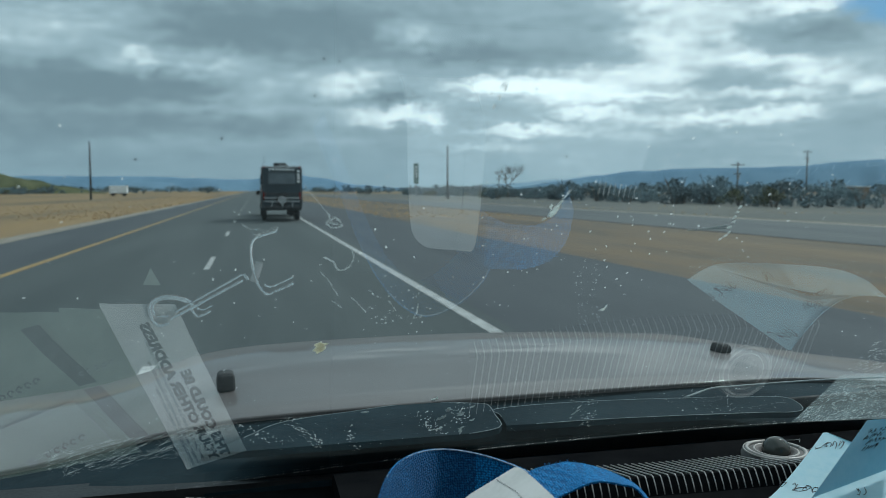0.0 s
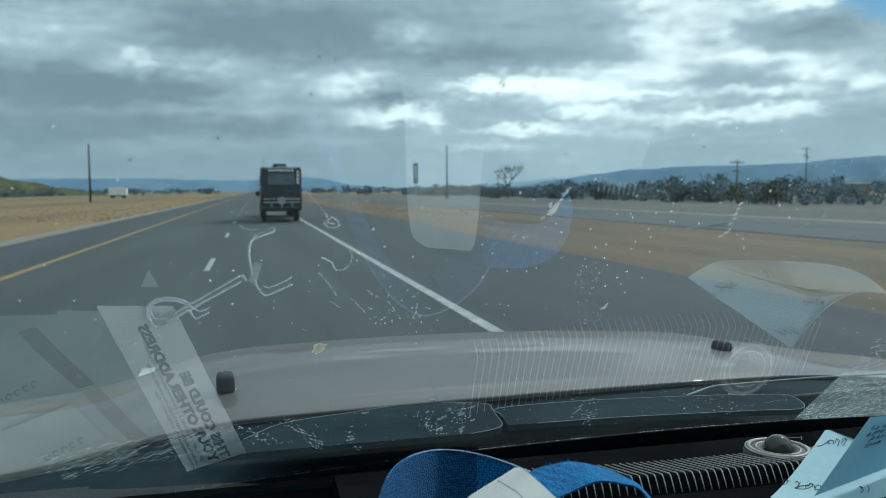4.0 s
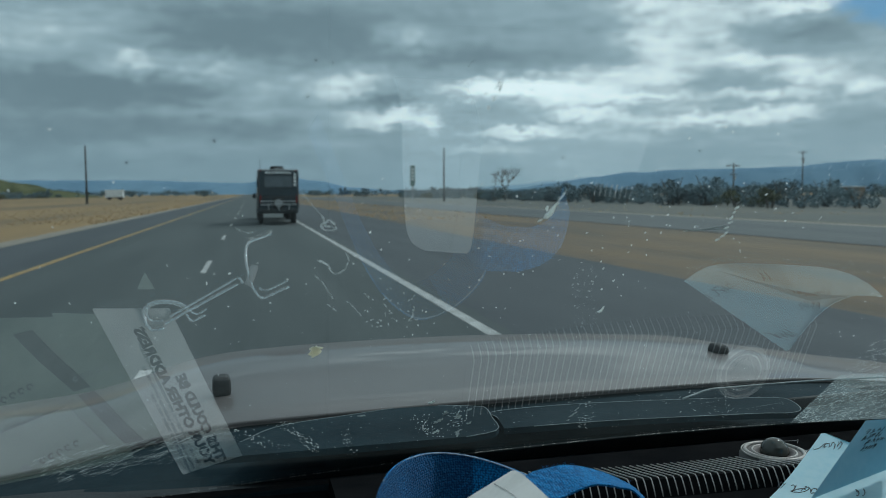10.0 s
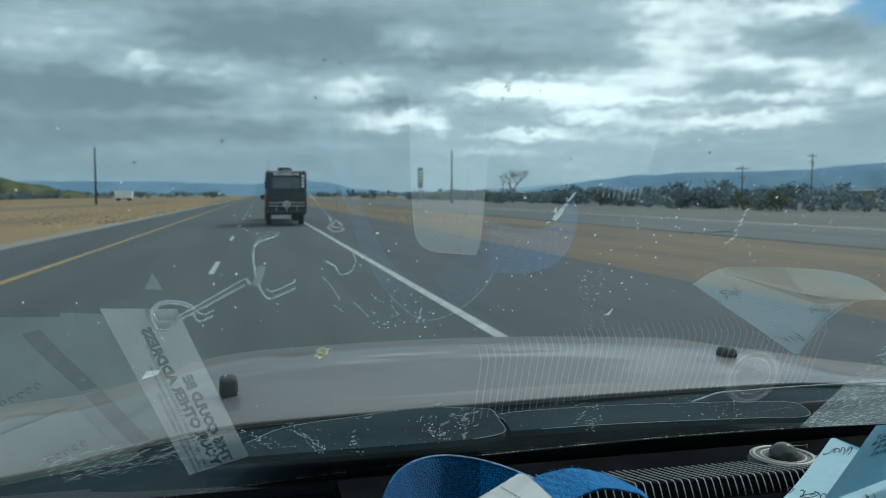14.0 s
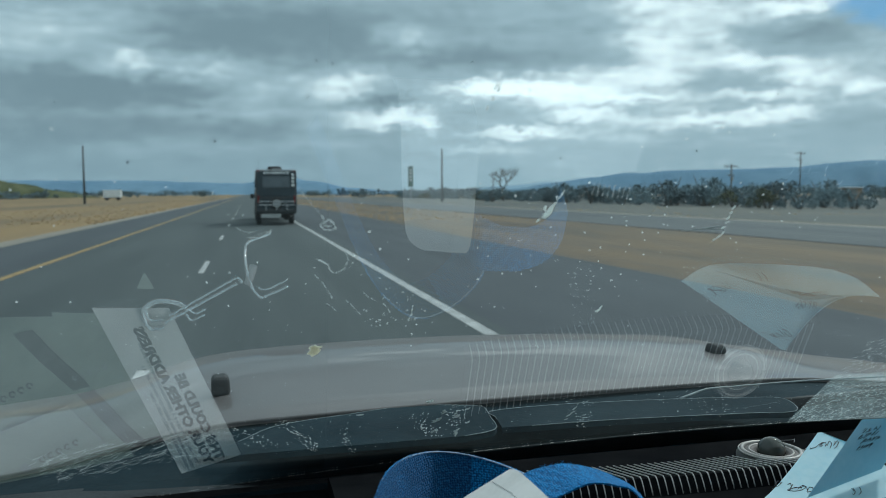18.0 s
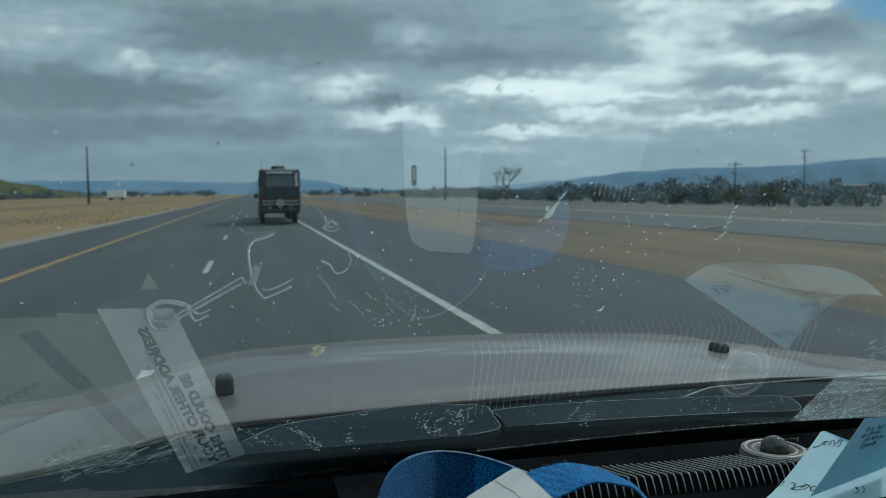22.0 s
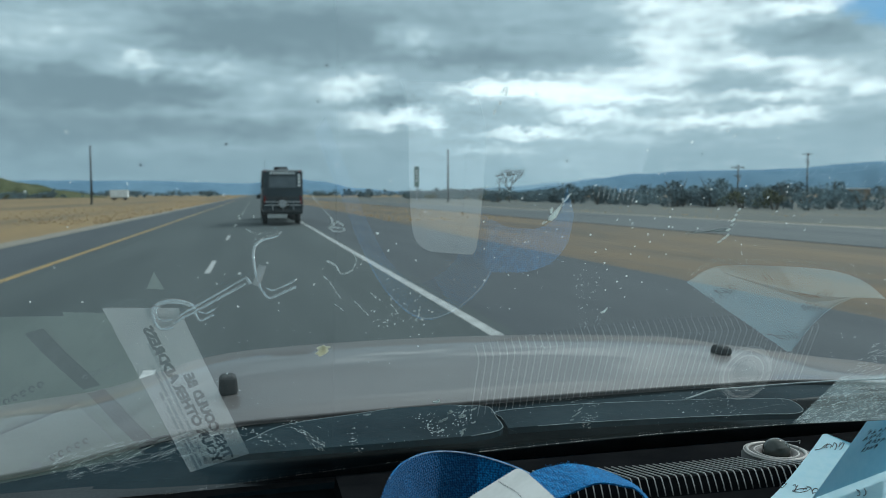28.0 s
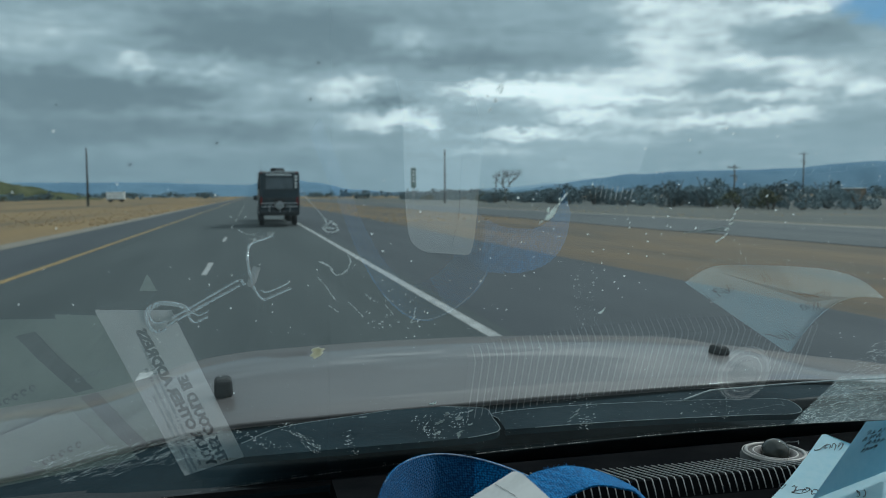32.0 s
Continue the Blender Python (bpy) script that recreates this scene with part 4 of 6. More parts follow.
for s in (-1, 1):
    for y0, y1 in ((2.15, 2.95), (3.05, 3.75)):
        bm = shape()
        slab(bm, [(s * 0.93, y0, 1.40), (s * 0.925, y1 + 0.1, 1.40), (s * 0.835, y1 - 0.12, 1.84), (s * 0.83, y0 + 0.1, 1.84)], (s * 0.02, 0, 0.003))
        part("side_window", bm, M_DARKGLASS, cabin)
    bm = shape()
    box(bm, (s * 0.90, -0.02, 1.08), (0.14, 0.08, 0.40), 0.02)
    part("tail_lamp", bm, M_LAMP_RED, truck, "tall red tail lamp")
    bm = shape()
    box(bm, (s * 1.14, 3.75, 1.48), (0.26, 0.12, 0.30), 0.03)
    box(bm, (s * 1.0, 3.75, 1.42), (0.2, 0.05, 0.05))
    part("door_mirror", bm, M_TRUCK, truck)
    for y in (1.05, 4.75):
        wheel(truck, (s * 0.86, y, 0.41), 0.41, 0.27)
    bm = shape()
    box(bm, (s * 0.99, 3.0, 0.5), (0.12, 1.9, 0.06), 0.01)
    part("side_step", bm, M_CHROME, truck)
bm = shape()
box(bm, (0, 0.95, 1.34), (1.75, 1.75, 0.04), 0.01)
part("bed_cover", bm, M_PLASTIC, truck)
bm = shape()
box(bm, (0, -0.14, 0.68), (1.85, 0.2, 0.2), 0.03)
part("rear_bumper", bm, M_CHROME, truck)
# panels, glass and lamps of the truck
bm = shape()
box(bm, (0, -0.015, 1.02), (1.56, 0.05, 0.50), 0.02)
tailgate = part("tailgate", bm, M_TRUCK, truck)
bm = shape()
box(bm, (0, -0.05, 1.17), (0.26, 0.03, 0.07), 0.012)
part("handle", bm, M_PLASTIC, tailgate)
bm = shape()
box(bm, (0, 2.10, 1.92), (0.34, 0.05, 0.035), 0.01)
part("high_brake_lamp", bm, M_LAMP_RED, truck, "red brake lamp above the rear window")
bm = shape()
slab(bm, [(-0.80, 4.02, 1.40), (0.80, 4.02, 1.40), (0.70, 3.30, 1.88), (-0.70, 3.30, 1.88)], (0, 0.012, 0.018))
part("windscreen", bm, M_DARKGLASS, cabin)
bm = shape()
box(bm, (0, 5.77, 0.98), (1.15, 0.05, 0.42), 0.02)
grille = part("grille", bm, M_PLASTIC, truck)
for k in range(3):
    bm = shape()
    box(bm, (0, 5.80, 0.86 + 0.12 * k), (1.1, 0.03, 0.035), 0.008)
    part("grille_bar", bm, M_CHROME, grille)
bm = shape()
box(bm, (0, 5.82, 0.62), (1.86, 0.18, 0.22), 0.03)
part("front_bumper", bm, M_CHROME, truck)
for q in (-1, 1):
    bm = shape()
    box(bm, (q * 0.78, 5.74, 1.02), (0.34, 0.08, 0.30), 0.03)
    part("headlamp", bm, M_SKYGLASS, truck, "clear headlamp")
    for y0, y1 in ((2.08, 2.98), (3.04, 4.06)):
        bm = shape()
        box(bm, (q * 0.984, (y0 + y1) / 2, 0.98), (0.016, y1 - y0, 0.66), 0.006)
        leaf = part("door", bm, M_TRUCK, truck)
        bm = shape()
        box(bm, (q * 1.005, y0 + 0.14, 1.20), (0.04, 0.18, 0.04), 0.012)
        part("handle", bm, M_TRUCK, leaf)
    for y in (1.05, 4.75):
        bm = shape()
        tube(bm, [(q * 0.985, y + 0.52 * math.cos(a), 0.43 + 0.50 * math.sin(a)) for a in [math.pi * k / 12 for k in range(13)]], 0.04, 8)
        part("wheel_arch", bm, M_PLASTIC, truck, "black wheel-arch flare", smooth=True)


# ---------------------------------------------------------------- the car that the camera rides in
CX = 0.36                     # middle line of the car
RAKE = radians(38.3)
GLASS_Y, GLASS_Z = 0.79, 1.33   # lower edge of the windscreen
DASH_Z = 1.31
G_UP = Vector((0, -math.cos(RAKE), math.sin(RAKE)))     # up along the glass
G_OUT = Vector((0, math.sin(RAKE), math.cos(RAKE)))     # out of the car

car = thing("car", pose(0, 0, 0), "copper-brown car seen from inside, with dusty windscreen", "car")


def ease(f):
    f = min(1.0, max(0.0, f))
    return f * f * (3 - 2 * f)


def hood_z(x, y):
    """Height of the bonnet: it falls forwards and towards both wings."""
    return 1.3411 - 0.188 * max(0.0, y - 1.125) ** 2 - 0.069 * (x - 0.337) ** 2 - 0.0484 * ease((-0.005 - x) / 0.351) - 0.027 * ease((x - 0.715) / 0.548)


def hood_rear(x):
    return 0.942 + 0.167 * (x - 0.216) ** 2 + 0.140 * max(0.0, -0.1 - x)


bm = shape()
grid = []
NX, NY = 48, 40
for i in range(NX + 1):
    u = -1 + 2 * i / NX
    row = []
    for j in range(NY + 1):
        v = j / NY
        half = 0.97 - 0.01 * v
        x = CX + half * u
        y0 = hood_rear(x)
        y1 = 2.22 - 0.16 * u * u
        y = y0 + (y1 - y0) * v
        z = hood_z(x, y)
        edge = max(0.0, abs(u) - 0.955) / 0.045
        z -= 0.012 * edge ** 2 + (0.02 * max(0.0, v - 0.93) / 0.07)
        lip = max(0.0, 0.02 - v) / 0.02
        z -= 0.004 * lip ** 2
        # two soft creases running forwards
        for q in (-0.52, 0.52):
            z += 0.0035 * math.exp(-((u - q * (1 - 0.12 * v)) / 0.035) ** 2) * min(1.0, v * 8)
        row.append((x, y, z))
    grid.append(row)
sheet(bm, grid, (0, 0, -0.004))
bonnet = part("bonnet", bm, M_PAINT, car, "copper-brown bonnet mirroring the clouds", smooth=True)
bm = shape()
tube(bm, [(x, hood_rear(x) + 0.0015, hood_z(x, hood_rear(x)) - 0.0042) for x in [CX - 0.95 + 1.9 * k / 60 for k in range(61)]], 0.0026, 8)
part("rolled_edge", bm, M_PAINT, bonnet, smooth=True)
for x, y, w, h in ((-0.041, 1.096, 0.025, 0.027), (0.772, 1.180, 0.027, 0.017)):
    bm = shape()
    box(bm, (0, 0, h / 2 - 0.002), (w, 0.034, h), 0.007, seg=3)
    for v in bm.verts:
        v.co.x *= 1.0 - (0.30 if x > 0 else 0.08) * max(0.0, v.co.z) / h
    nozzle = part("washer_nozzle", bm, M_RUBBER, bonnet, "black rubber washer nozzle")
    nozzle.matrix_basis = pose(x, y, hood_z(x, y), 0, 0, 4)

# cowl below the windscreen
bm = shape()
grid = []
for i in range(33):
    x = -0.52 + 1.74 * i / 32
    row = []
    for y, z in ((0.836, 1.288), (0.855, 1.2975), (0.875, 1.307), (0.90, 1.318), (0.925, 1.3265), (0.94, 1.3285), (0.985, 1.3285), (1.06, 1.310), (1.075, 1.34), (1.09, 1.34)):
        y += 0.10 * (x - CX) ** 2 * (y - 0.79) / 0.2
        row.append((x, y, min(z - 0.03 * (x - CX) ** 2, hood_z(x, y) - 0.010)))
    grid.append(row)
sheet(bm, grid, (0, 0, -0.03))
cowl = part("cowl_panel", bm, M_COWL, car, "dusty black plastic cowl", smooth=True)
# raised wiper covers with rounded corners, their edge highlights painted as pale rims
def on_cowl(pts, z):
    """The outline of a cover, scaled about the camera's eye to height z so that it keeps its place in view."""
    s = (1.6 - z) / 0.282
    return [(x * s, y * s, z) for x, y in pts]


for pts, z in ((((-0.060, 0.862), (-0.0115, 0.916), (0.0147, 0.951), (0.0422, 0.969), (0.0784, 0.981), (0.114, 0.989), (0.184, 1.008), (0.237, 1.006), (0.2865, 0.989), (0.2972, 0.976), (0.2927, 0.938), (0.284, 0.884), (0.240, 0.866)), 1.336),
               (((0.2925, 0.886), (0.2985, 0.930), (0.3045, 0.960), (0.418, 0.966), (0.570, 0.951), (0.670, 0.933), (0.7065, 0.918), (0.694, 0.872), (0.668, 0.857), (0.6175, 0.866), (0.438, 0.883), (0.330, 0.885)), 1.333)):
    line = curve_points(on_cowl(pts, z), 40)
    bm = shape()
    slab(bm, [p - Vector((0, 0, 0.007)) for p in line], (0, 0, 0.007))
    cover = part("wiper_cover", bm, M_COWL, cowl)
    bm = shape()
    tube(bm, line[3:], 0.0004, 6)
    part("rim", bm, M_RIM, cover, "rim with a painted edge highlight", smooth=True)
bm = shape()
box(bm, (0, 0, 0), (1.0, 0.012, 0.014), 0.004)
seal = part("bonnet_seal", bm, M_RUBBER, cowl)
seal.matrix_basis = pose(0.56, 0.990, 1.300)
# wiper
bm = shape()
tube(bm, curve_points([(x * 0.933, y * 0.933, 1.337) for x, y in ((0.571, 0.9535), (0.6015, 0.9711), (0.637, 0.9900), (0.678, 0.9921), (0.765, 0.9956), (0.843, 0.9951), (0.98, 0.985))], 26), 0.0013, 8)
# the arm's highlight is painted in with the pale grey
arm = part("wiper_arm", bm, M_RIM, car, "thin wiper arm, its highlight painted pale", smooth=True)
bm = shape()
box(bm, (0, 0, 0), (0.46, 0.008, 0.014), 0.003)
blade = part("wiper_blade", bm, M_RUBBER, arm)
blade.matrix_basis = pose(0.86, 0.905, 1.318, 0, 0, 3)
bm = shape()
rod(bm, (0.914, 0.919, 1.275), (0.914, 0.919, 1.338), 0.014, 0.011, 12)
part("wiper_pivot", bm, M_PLASTIC, arm)


def on_glass(x, up, out=0.0):
    """A point of the windscreen, up metres from its lower edge: on the inner face, or out metres from it, scaled about
    the camera's eye to fit its view.
    """
    cam_eye = Vector((0, 0, 1.6))
    return cam_eye + (Vector((x, GLASS_Y, GLASS_Z)) + G_UP * up - cam_eye) * (1 + out / 0.2777)


# windscreen
bm = shape()
TOP = 1.03
slab(bm, [on_glass(CX - 0.84, -0.085), on_glass(CX + 0.84, -0.085), on_glass(CX + 0.66, TOP), on_glass(CX - 0.66, TOP)], G_OUT * 0.005)
screen = part("windscreen", bm, M_GLASS, car, "dusty windscreen with specks and dried splashes")
screen.visible_shadow = False
screen.data.materials.append(M_GLASS_OUT)
for f in screen.data.polygons:
    f.material_index = 0 if f.normal.dot(G_OUT) < -0.5 else 1
# black printed border at the foot of the glass, with its dotted fringe
def border_top(x):
    """Upper edge of the black border: higher on the passenger's side."""
    return max(-0.082, -0.0493 + 0.1859 * x - 0.192 * x * x)


bm = shape()
sheet(bm, [[on_glass(x, -0.085, 0.006), on_glass(x, border_top(x), 0.006)] for x in [CX - 0.83 + 1.66 * k / 40 for k in range(41)]], G_OUT * 0.001)
part("black_border", bm, M_PLASTIC, screen)
rng = random.Random(8)
bm = shape()
for k in range(760):
    x = CX - 0.82 + 1.64 * k / 760
    if noise.noise(Vector((x * 14, 3.0, 0))) < -0.2 or rng.random() < 0.5:
        continue
    c = on_glass(x, border_top(x) + 0.001 + rng.uniform(-0.0009, 0.0009), -0.0012)
    w = 0.0007 * rng.uniform(0.3, 1.3) * (0.7 + 0.5 * noise.noise(Vector((x * 9, 0, 0))))
    bm.faces.new([bm.verts.new(c + Vector((w * a, 0, 0)) + G_UP * (0.0016 * b)) for a, b in ((-1, -1), (1, -0.6), (1.6, 1), (-0.4, 0.7))])
part("dust_fringe", bm, M_DUST, screen, "line of grey dust along the foot of the glass")["kind"] = "stuff"


def splash(parent, name, x, up, blobs, mat, label):
    """A dried splash: ragged flat patches on the outer face."""
    bm = shape()
    for bx, bu, length, width, tilt in blobs:
        n = 12
        a = radians(tilt)
        pts = []
        for k in range(n):
            q = 2 * math.pi * k / n
            r = 1 + 0.32 * math.sin(3 * q + bx * 900) + 0.22 * math.sin(5 * q + bu * 700)
            e, f = math.cos(q) * length * r, math.sin(q) * width * r
            pts.append(on_glass(x + bx + e * math.cos(a) - f * math.sin(a), up + 1.5 * (bu + e * math.sin(a) + f * math.cos(a)), 0.0055))
        lo = [bm.verts.new(p) for p in pts]
        hi = [bm.verts.new(p + G_OUT * 0.0006) for p in pts]
        bm.faces.new(hi)
        bm.faces.new(lo[::-1])
        for k in range(n):
            bm.faces.new((lo[k], lo[(k + 1) % n], hi[(k + 1) % n], hi[k]))
    return part(name, bm, mat, parent, label)


def up_of(y):
    return (GLASS_Y - y) / math.cos(RAKE)


splash(screen, "splash", 0.1831, 0.4175, ((0.0006, -0.0020, 0.0033, 0.0017, 52), (0.0011, 0.0015, 0.0030, 0.0013, 72), (-0.0002, -0.0043, 0.0019, 0.0011, 30), (-0.0028, 0.0012, 0.0019, 0.0007, 112), (0.0021, 0.0042, 0.0015, 0.0006, 55), (-0.0039, -0.0071, 0.0011, 0.0004, 40)), M_SPECK, "white bird-dropping splash on the glass")
splash(screen, "splash", 0.1862, 0.4318, ((0.0000, -0.0007, 0.0022, 0.0003, 62), (0.0007, 0.0022, 0.0011, 0.0002, 60)), M_SPECK, "thin white streak above the splash")
splash(screen, "splash", 0.3167, 0.4003, ((-0.0024, 0.0123, 0.0013, 0.0005, 62), (-0.0014, 0.0086, 0.0008, 0.0004, 50), (-0.0004, 0.0047, 0.0013, 0.0005, 70), (0.0015, 0.0009, 0.0010, 0.0005, 40), (0.0016, -0.0031, 0.0013, 0.0006, 30), (0.0049, -0.0072, 0.0010, 0.0004, 75), (0.0040, -0.0099, 0.0013, 0.0004, 40), (0.0021, -0.0126, 0.0013, 0.0004, 35)), M_SPECK, "broken white insect splash on the glass")
splash(screen, "splash", 0.3051, 0.3953, ((-0.0024, -0.0009, 0.0111, 0.0003, 3), (0.0059, 0.0008, 0.0059, 0.0003, 8), (0.0099, -0.0010, 0.0052, 0.0003, 0)), M_DUST, "pale spindle-shaped streak through the insect splash")
splash(screen, "dried_spot", 0.047, up_of(0.600), ((0, 0.000, 0.0046, 0.0040, 60), (0.0016, 0.0024, 0.0030, 0.0024, 20), (-0.0005, -0.0034, 0.0028, 0.0022, 80), (-0.0022, 0.0034, 0.0020, 0.0014, 10)), M_BLOB, "yellowish dried spot on the glass")


def smear(name, lines, label, mat=None, seed=1):
    """A dried run: a broken trail of tiny ragged flecks on the outer face, along lines of (x, up)."""
    rng = random.Random(seed)
    bm = shape()
    for pts, width in lines:
        line = curve_points([(x, up, 0) for x, up in pts], 14 * len(pts))
        n = len(line) - 1
        for k, p in enumerate(line):
            d = (line[min(k + 1, n)] - line[max(k - 1, 0)]).normalized()
            if rng.random() < 0.22:
                continue
            L, w = width * rng.uniform(0.8, 2.6), width * rng.uniform(0.3, 1.0)
            o = Vector((rng.gauss(0, 0.5) * width, rng.gauss(0, 0.5) * width, 0))
            quad = ((-L, -w * 0.4), (0.2 * L, -w), (L, 0.3 * w), (-0.3 * L, w))
            bm.faces.new([bm.verts.new(on_glass(p.x + o.x + d.x * a - d.y * b, p.y + o.y + d.y * a + d.x * b, 0.0056)) for a, b in quad])
    ob = part(name, bm, mat or M_DUST, screen, label)
    ob["kind"] = "stuff"


smear("dried_run", ((((0.0272, 0.4407), (0.0358, 0.4252), (0.0434, 0.4120)), 0.0003), (((0.0418, 0.4150), (0.0434, 0.4087), (0.0420, 0.4048), (0.0457, 0.4002), (0.0506, 0.4020), (0.0490, 0.4080), (0.0455, 0.4105), (0.0440, 0.4050), (0.0490, 0.4040)), 0.0006)), "thin dried run with a ringed end", None, 2)
smear("dried_run", ((((0.0425, 0.3682), (0.0482, 0.3628), (0.0538, 0.3519), (0.0603, 0.3570)), 0.0006), (((0.0603, 0.3570), (0.0616, 0.3676), (0.0594, 0.3754)), 0.0004)), "thin dried hooked run", None, 3)
smear("dried_run", ((((-0.0070, 0.4039), (-0.0007, 0.3992), (0.0130, 0.4007), (0.0075, 0.3938), (-0.0014, 0.3940)), 0.0003), (((0.0130, 0.3995), (0.0032, 0.3951), (-0.0015, 0.3858)), 0.0003)), "faint dried three-cornered run", None, 4)
smear("dried_run", ((((0.1137, 0.3049), (0.1148, 0.2925), (0.1140, 0.2842), (0.1191, 0.2872)), 0.0005),), "small dried run", None, 5)
for pts in (((0.0418, 0.3496), (0.0480, 0.3380), (0.0550, 0.3202)), ((0.0651, 0.3158), (0.0700, 0.3080), (0.0771, 0.2952)), ((0.0517, 0.3128), (0.0587, 0.3030)), ((0.0760, 0.3260), (0.0800, 0.3190)), ((0.0920, 0.3100), (0.0990, 0.2960))):
    smear("dried_run", ((pts, 0.0004),), "faint dried streak", None, 6)
# hatching painted on the glass in place of the strap's reflected weave
smear("dried_run", tuple((((0.2040 + 0.0036 * k, 0.4450 - 0.0006 * k), (0.2068 + 0.0036 * k, 0.4330 - 0.0006 * k)), 0.00030) for k in range(8)), "faint slanting streaks painted for the strap's mirrored weave", None, 9)
splash(screen, "splash", 0.2656, up_of(0.5655), ((0, 0, 0.0018, 0.0010, 40), (0.0006, 0.003, 0.0012, 0.0005, 80)), M_SPECK, "small white spot on the glass")
splash(screen, "dried_drip", 0.1225, up_of(0.384), ((0, 0.003, 0.0016, 0.0004, 70), (0.0018, 0.002, 0.0018, 0.0004, 90), (0.0003, -0.003, 0.0012, 0.0004, 100), (-0.001, -0.0075, 0.0010, 0.0003, 90)), M_SPECK, "grey dried drip on the glass")
for x, y, s, lean in ((0.172, 0.727, 0.8, 40), (0.199, 0.752, 0.9, 86), (0.158, 0.690, 0.7, 10), (0.192, 0.722, 0.6, 20), (0.176, 0.712, 0.5, 70), (0.206, 0.735, 0.5, 15)):
    splash(screen, "dried_drip", x, up_of(y), ((0, 0, 0.0036 * s, 0.0013 * s, lean), (0.0012, 0.004 * s, 0.0016 * s, 0.0009 * s, 40), (-0.002, 0.001, 0.0012 * s, 0.0006 * s, 10)), M_DUST, "grey dried drip at the foot of the glass")


for x, up, blobs in ((0.1734, 0.0825, ((0, 0, 0.0034, 0.0013, 25), (0.002, 0.0022, 0.0018, 0.0009, 70))), (0.1762, 0.1026, ((0, 0, 0.0012, 0.0030, 10), (0.0016, -0.001, 0.0014, 0.0007, 30))),
                     (0.1902, 0.0908, ((0, 0, 0.0030, 0.0007, 5), (-0.001, 0.0026, 0.0009, 0.0024, 0), (-0.001, -0.003, 0.0010, 0.0012, 0))), (0.2006, 0.0410, ((0, 0, 0.0012, 0.0034, 8),)),
                     (0.1757, 0.0547, ((0, 0, 0.0026, 0.0006, 8), (0.001, 0.002, 0.0014, 0.0005, 0), (-0.002, -0.002, 0.0012, 0.0005, 0))), (0.1993, 0.1056, ((0, 0, 0.0020, 0.0009, 35),)),
                     (0.1578, 0.1289, ((0, 0, 0.0026, 0.0012, 10),)), (0.1595, 0.0722, ((0, 0, 0.0008, 0.0026, 0), (0.001, -0.004, 0.0008, 0.0012, 0))), (0.0957, 0.1091, ((0, 0, 0.0030, 0.0008, 4),)),
                     (0.3146, 0.0701, ((0, 0, 0.0026, 0.0009, 60), (0.0015, 0.004, 0.0020, 0.0008, 50))), (0.3148, 0.0873, ((0, 0, 0.0018, 0.0006, 60),)), (0.3149, 0.0582, ((0, 0, 0.0014, 0.0007, 30),))):
    splash(screen, "dried_drip", x, up, blobs, M_SPECK if up > 0.12 else M_DUST, "grey dried drip at the foot of the glass")


def specks(name, spots, mat, label, seed):
    """Many tiny ragged flecks on the outer face of the glass."""
    rng = random.Random(seed)
    bm = shape()
    for x, up, s in spots:
        a, asp = rng.uniform(0, 3.1), rng.uniform(0.4, 0.9)
        n = 6
        vs = []
        for k in range(n):
            q = 6.283 * k / n
            r = s * rng.uniform(0.6, 1.2)
            e, f = r * math.cos(q), r * asp * math.sin(q)
            vs.append(bm.verts.new(on_glass(x + e * math.cos(a) - f * math.sin(a), up + 1.5 * (e * math.sin(a) + f * math.cos(a)), 0.0058)))
        bm.faces.new(vs)
    ob = part(name, bm, mat, screen, label)
    ob["kind"] = "stuff"
    return ob


rng = random.Random(31)
spots = [(rng.uniform(-0.15, 0.55), up_of(rng.uniform(0.42, 0.62)), 0.00042 * rng.uniform(0.4, 1.7)) for _ in range(170)]
spots += [(rng.gauss(0.26, 0.09), up_of(rng.gauss(0.46, 0.04)), 0.00050 * rng.uniform(0.4, 1.8)) for _ in range(120)]
spots += [(rng.uniform(-0.10, 0.56), up_of(rng.uniform(0.50, 0.72)), 0.00042 * rng.uniform(0.4, 1.6)) for _ in range(150)]
specks("specks", spots, M_SPECK, "pale dust specks over the glass", 3)
spots = []
for side in (-0.0055, 0.0055):
    for _ in range(46):
        f = rng.random()
        spots.append((0.229 + 0.036 * f + side + rng.gauss(0, 0.0018), 0.350 - 0.095 * f + rng.gauss(0, 0.003), 0.00045 * rng.uniform(0.4, 1.5)))
spots += [(rng.gauss(0.095, 0.012), up_of(rng.gauss(0.555, 0.014)), 0.00060 * rng.uniform(0.4, 1.6)) for _ in range(55)]
specks("dust_trail", spots, M_DUST, "grey trails of dried drops", 5)
spots = []
for (x0, u0), (x1, u1), n, sd in (((0.026, 0.112), (0.062, 0.026), 85, 0.0038), ((0.083, 0.080), (0.096, 0.010), 40, 0.0032), ((0.150, 0.105), (0.178, 0.040), 70, 0.0060), ((0.186, 0.118), (0.200, 0.050), 60, 0.0045),
                                  ((0.300, 0.130), (0.345, 0.030), 70, 0.006), ((0.42, 0.12), (0.52, 0.03), 60, 0.03), ((-0.02, 0.10), (0.02, 0.05), 50, 0.010)):
    for _ in range(n):
        f = rng.random()
        spots.append((x0 + (x1 - x0) * f + rng.gauss(0, sd), u0 + (u1 - u0) * f, 0.0009 * rng.uniform(0.3, 1.3)))
specks("splatter", spots, M_DUST, "grey splatter of dried drops at the foot of the glass", 4)
spots = [(rng.uniform(-0.12, 0.62), up_of(rng.uniform(0.64, 0.77)), 0.0004 * rng.uniform(0.4, 1.6)) for _ in range(420)]
specks("fine_dust", spots, M_DUST, "fine dust low on the glass", 11)
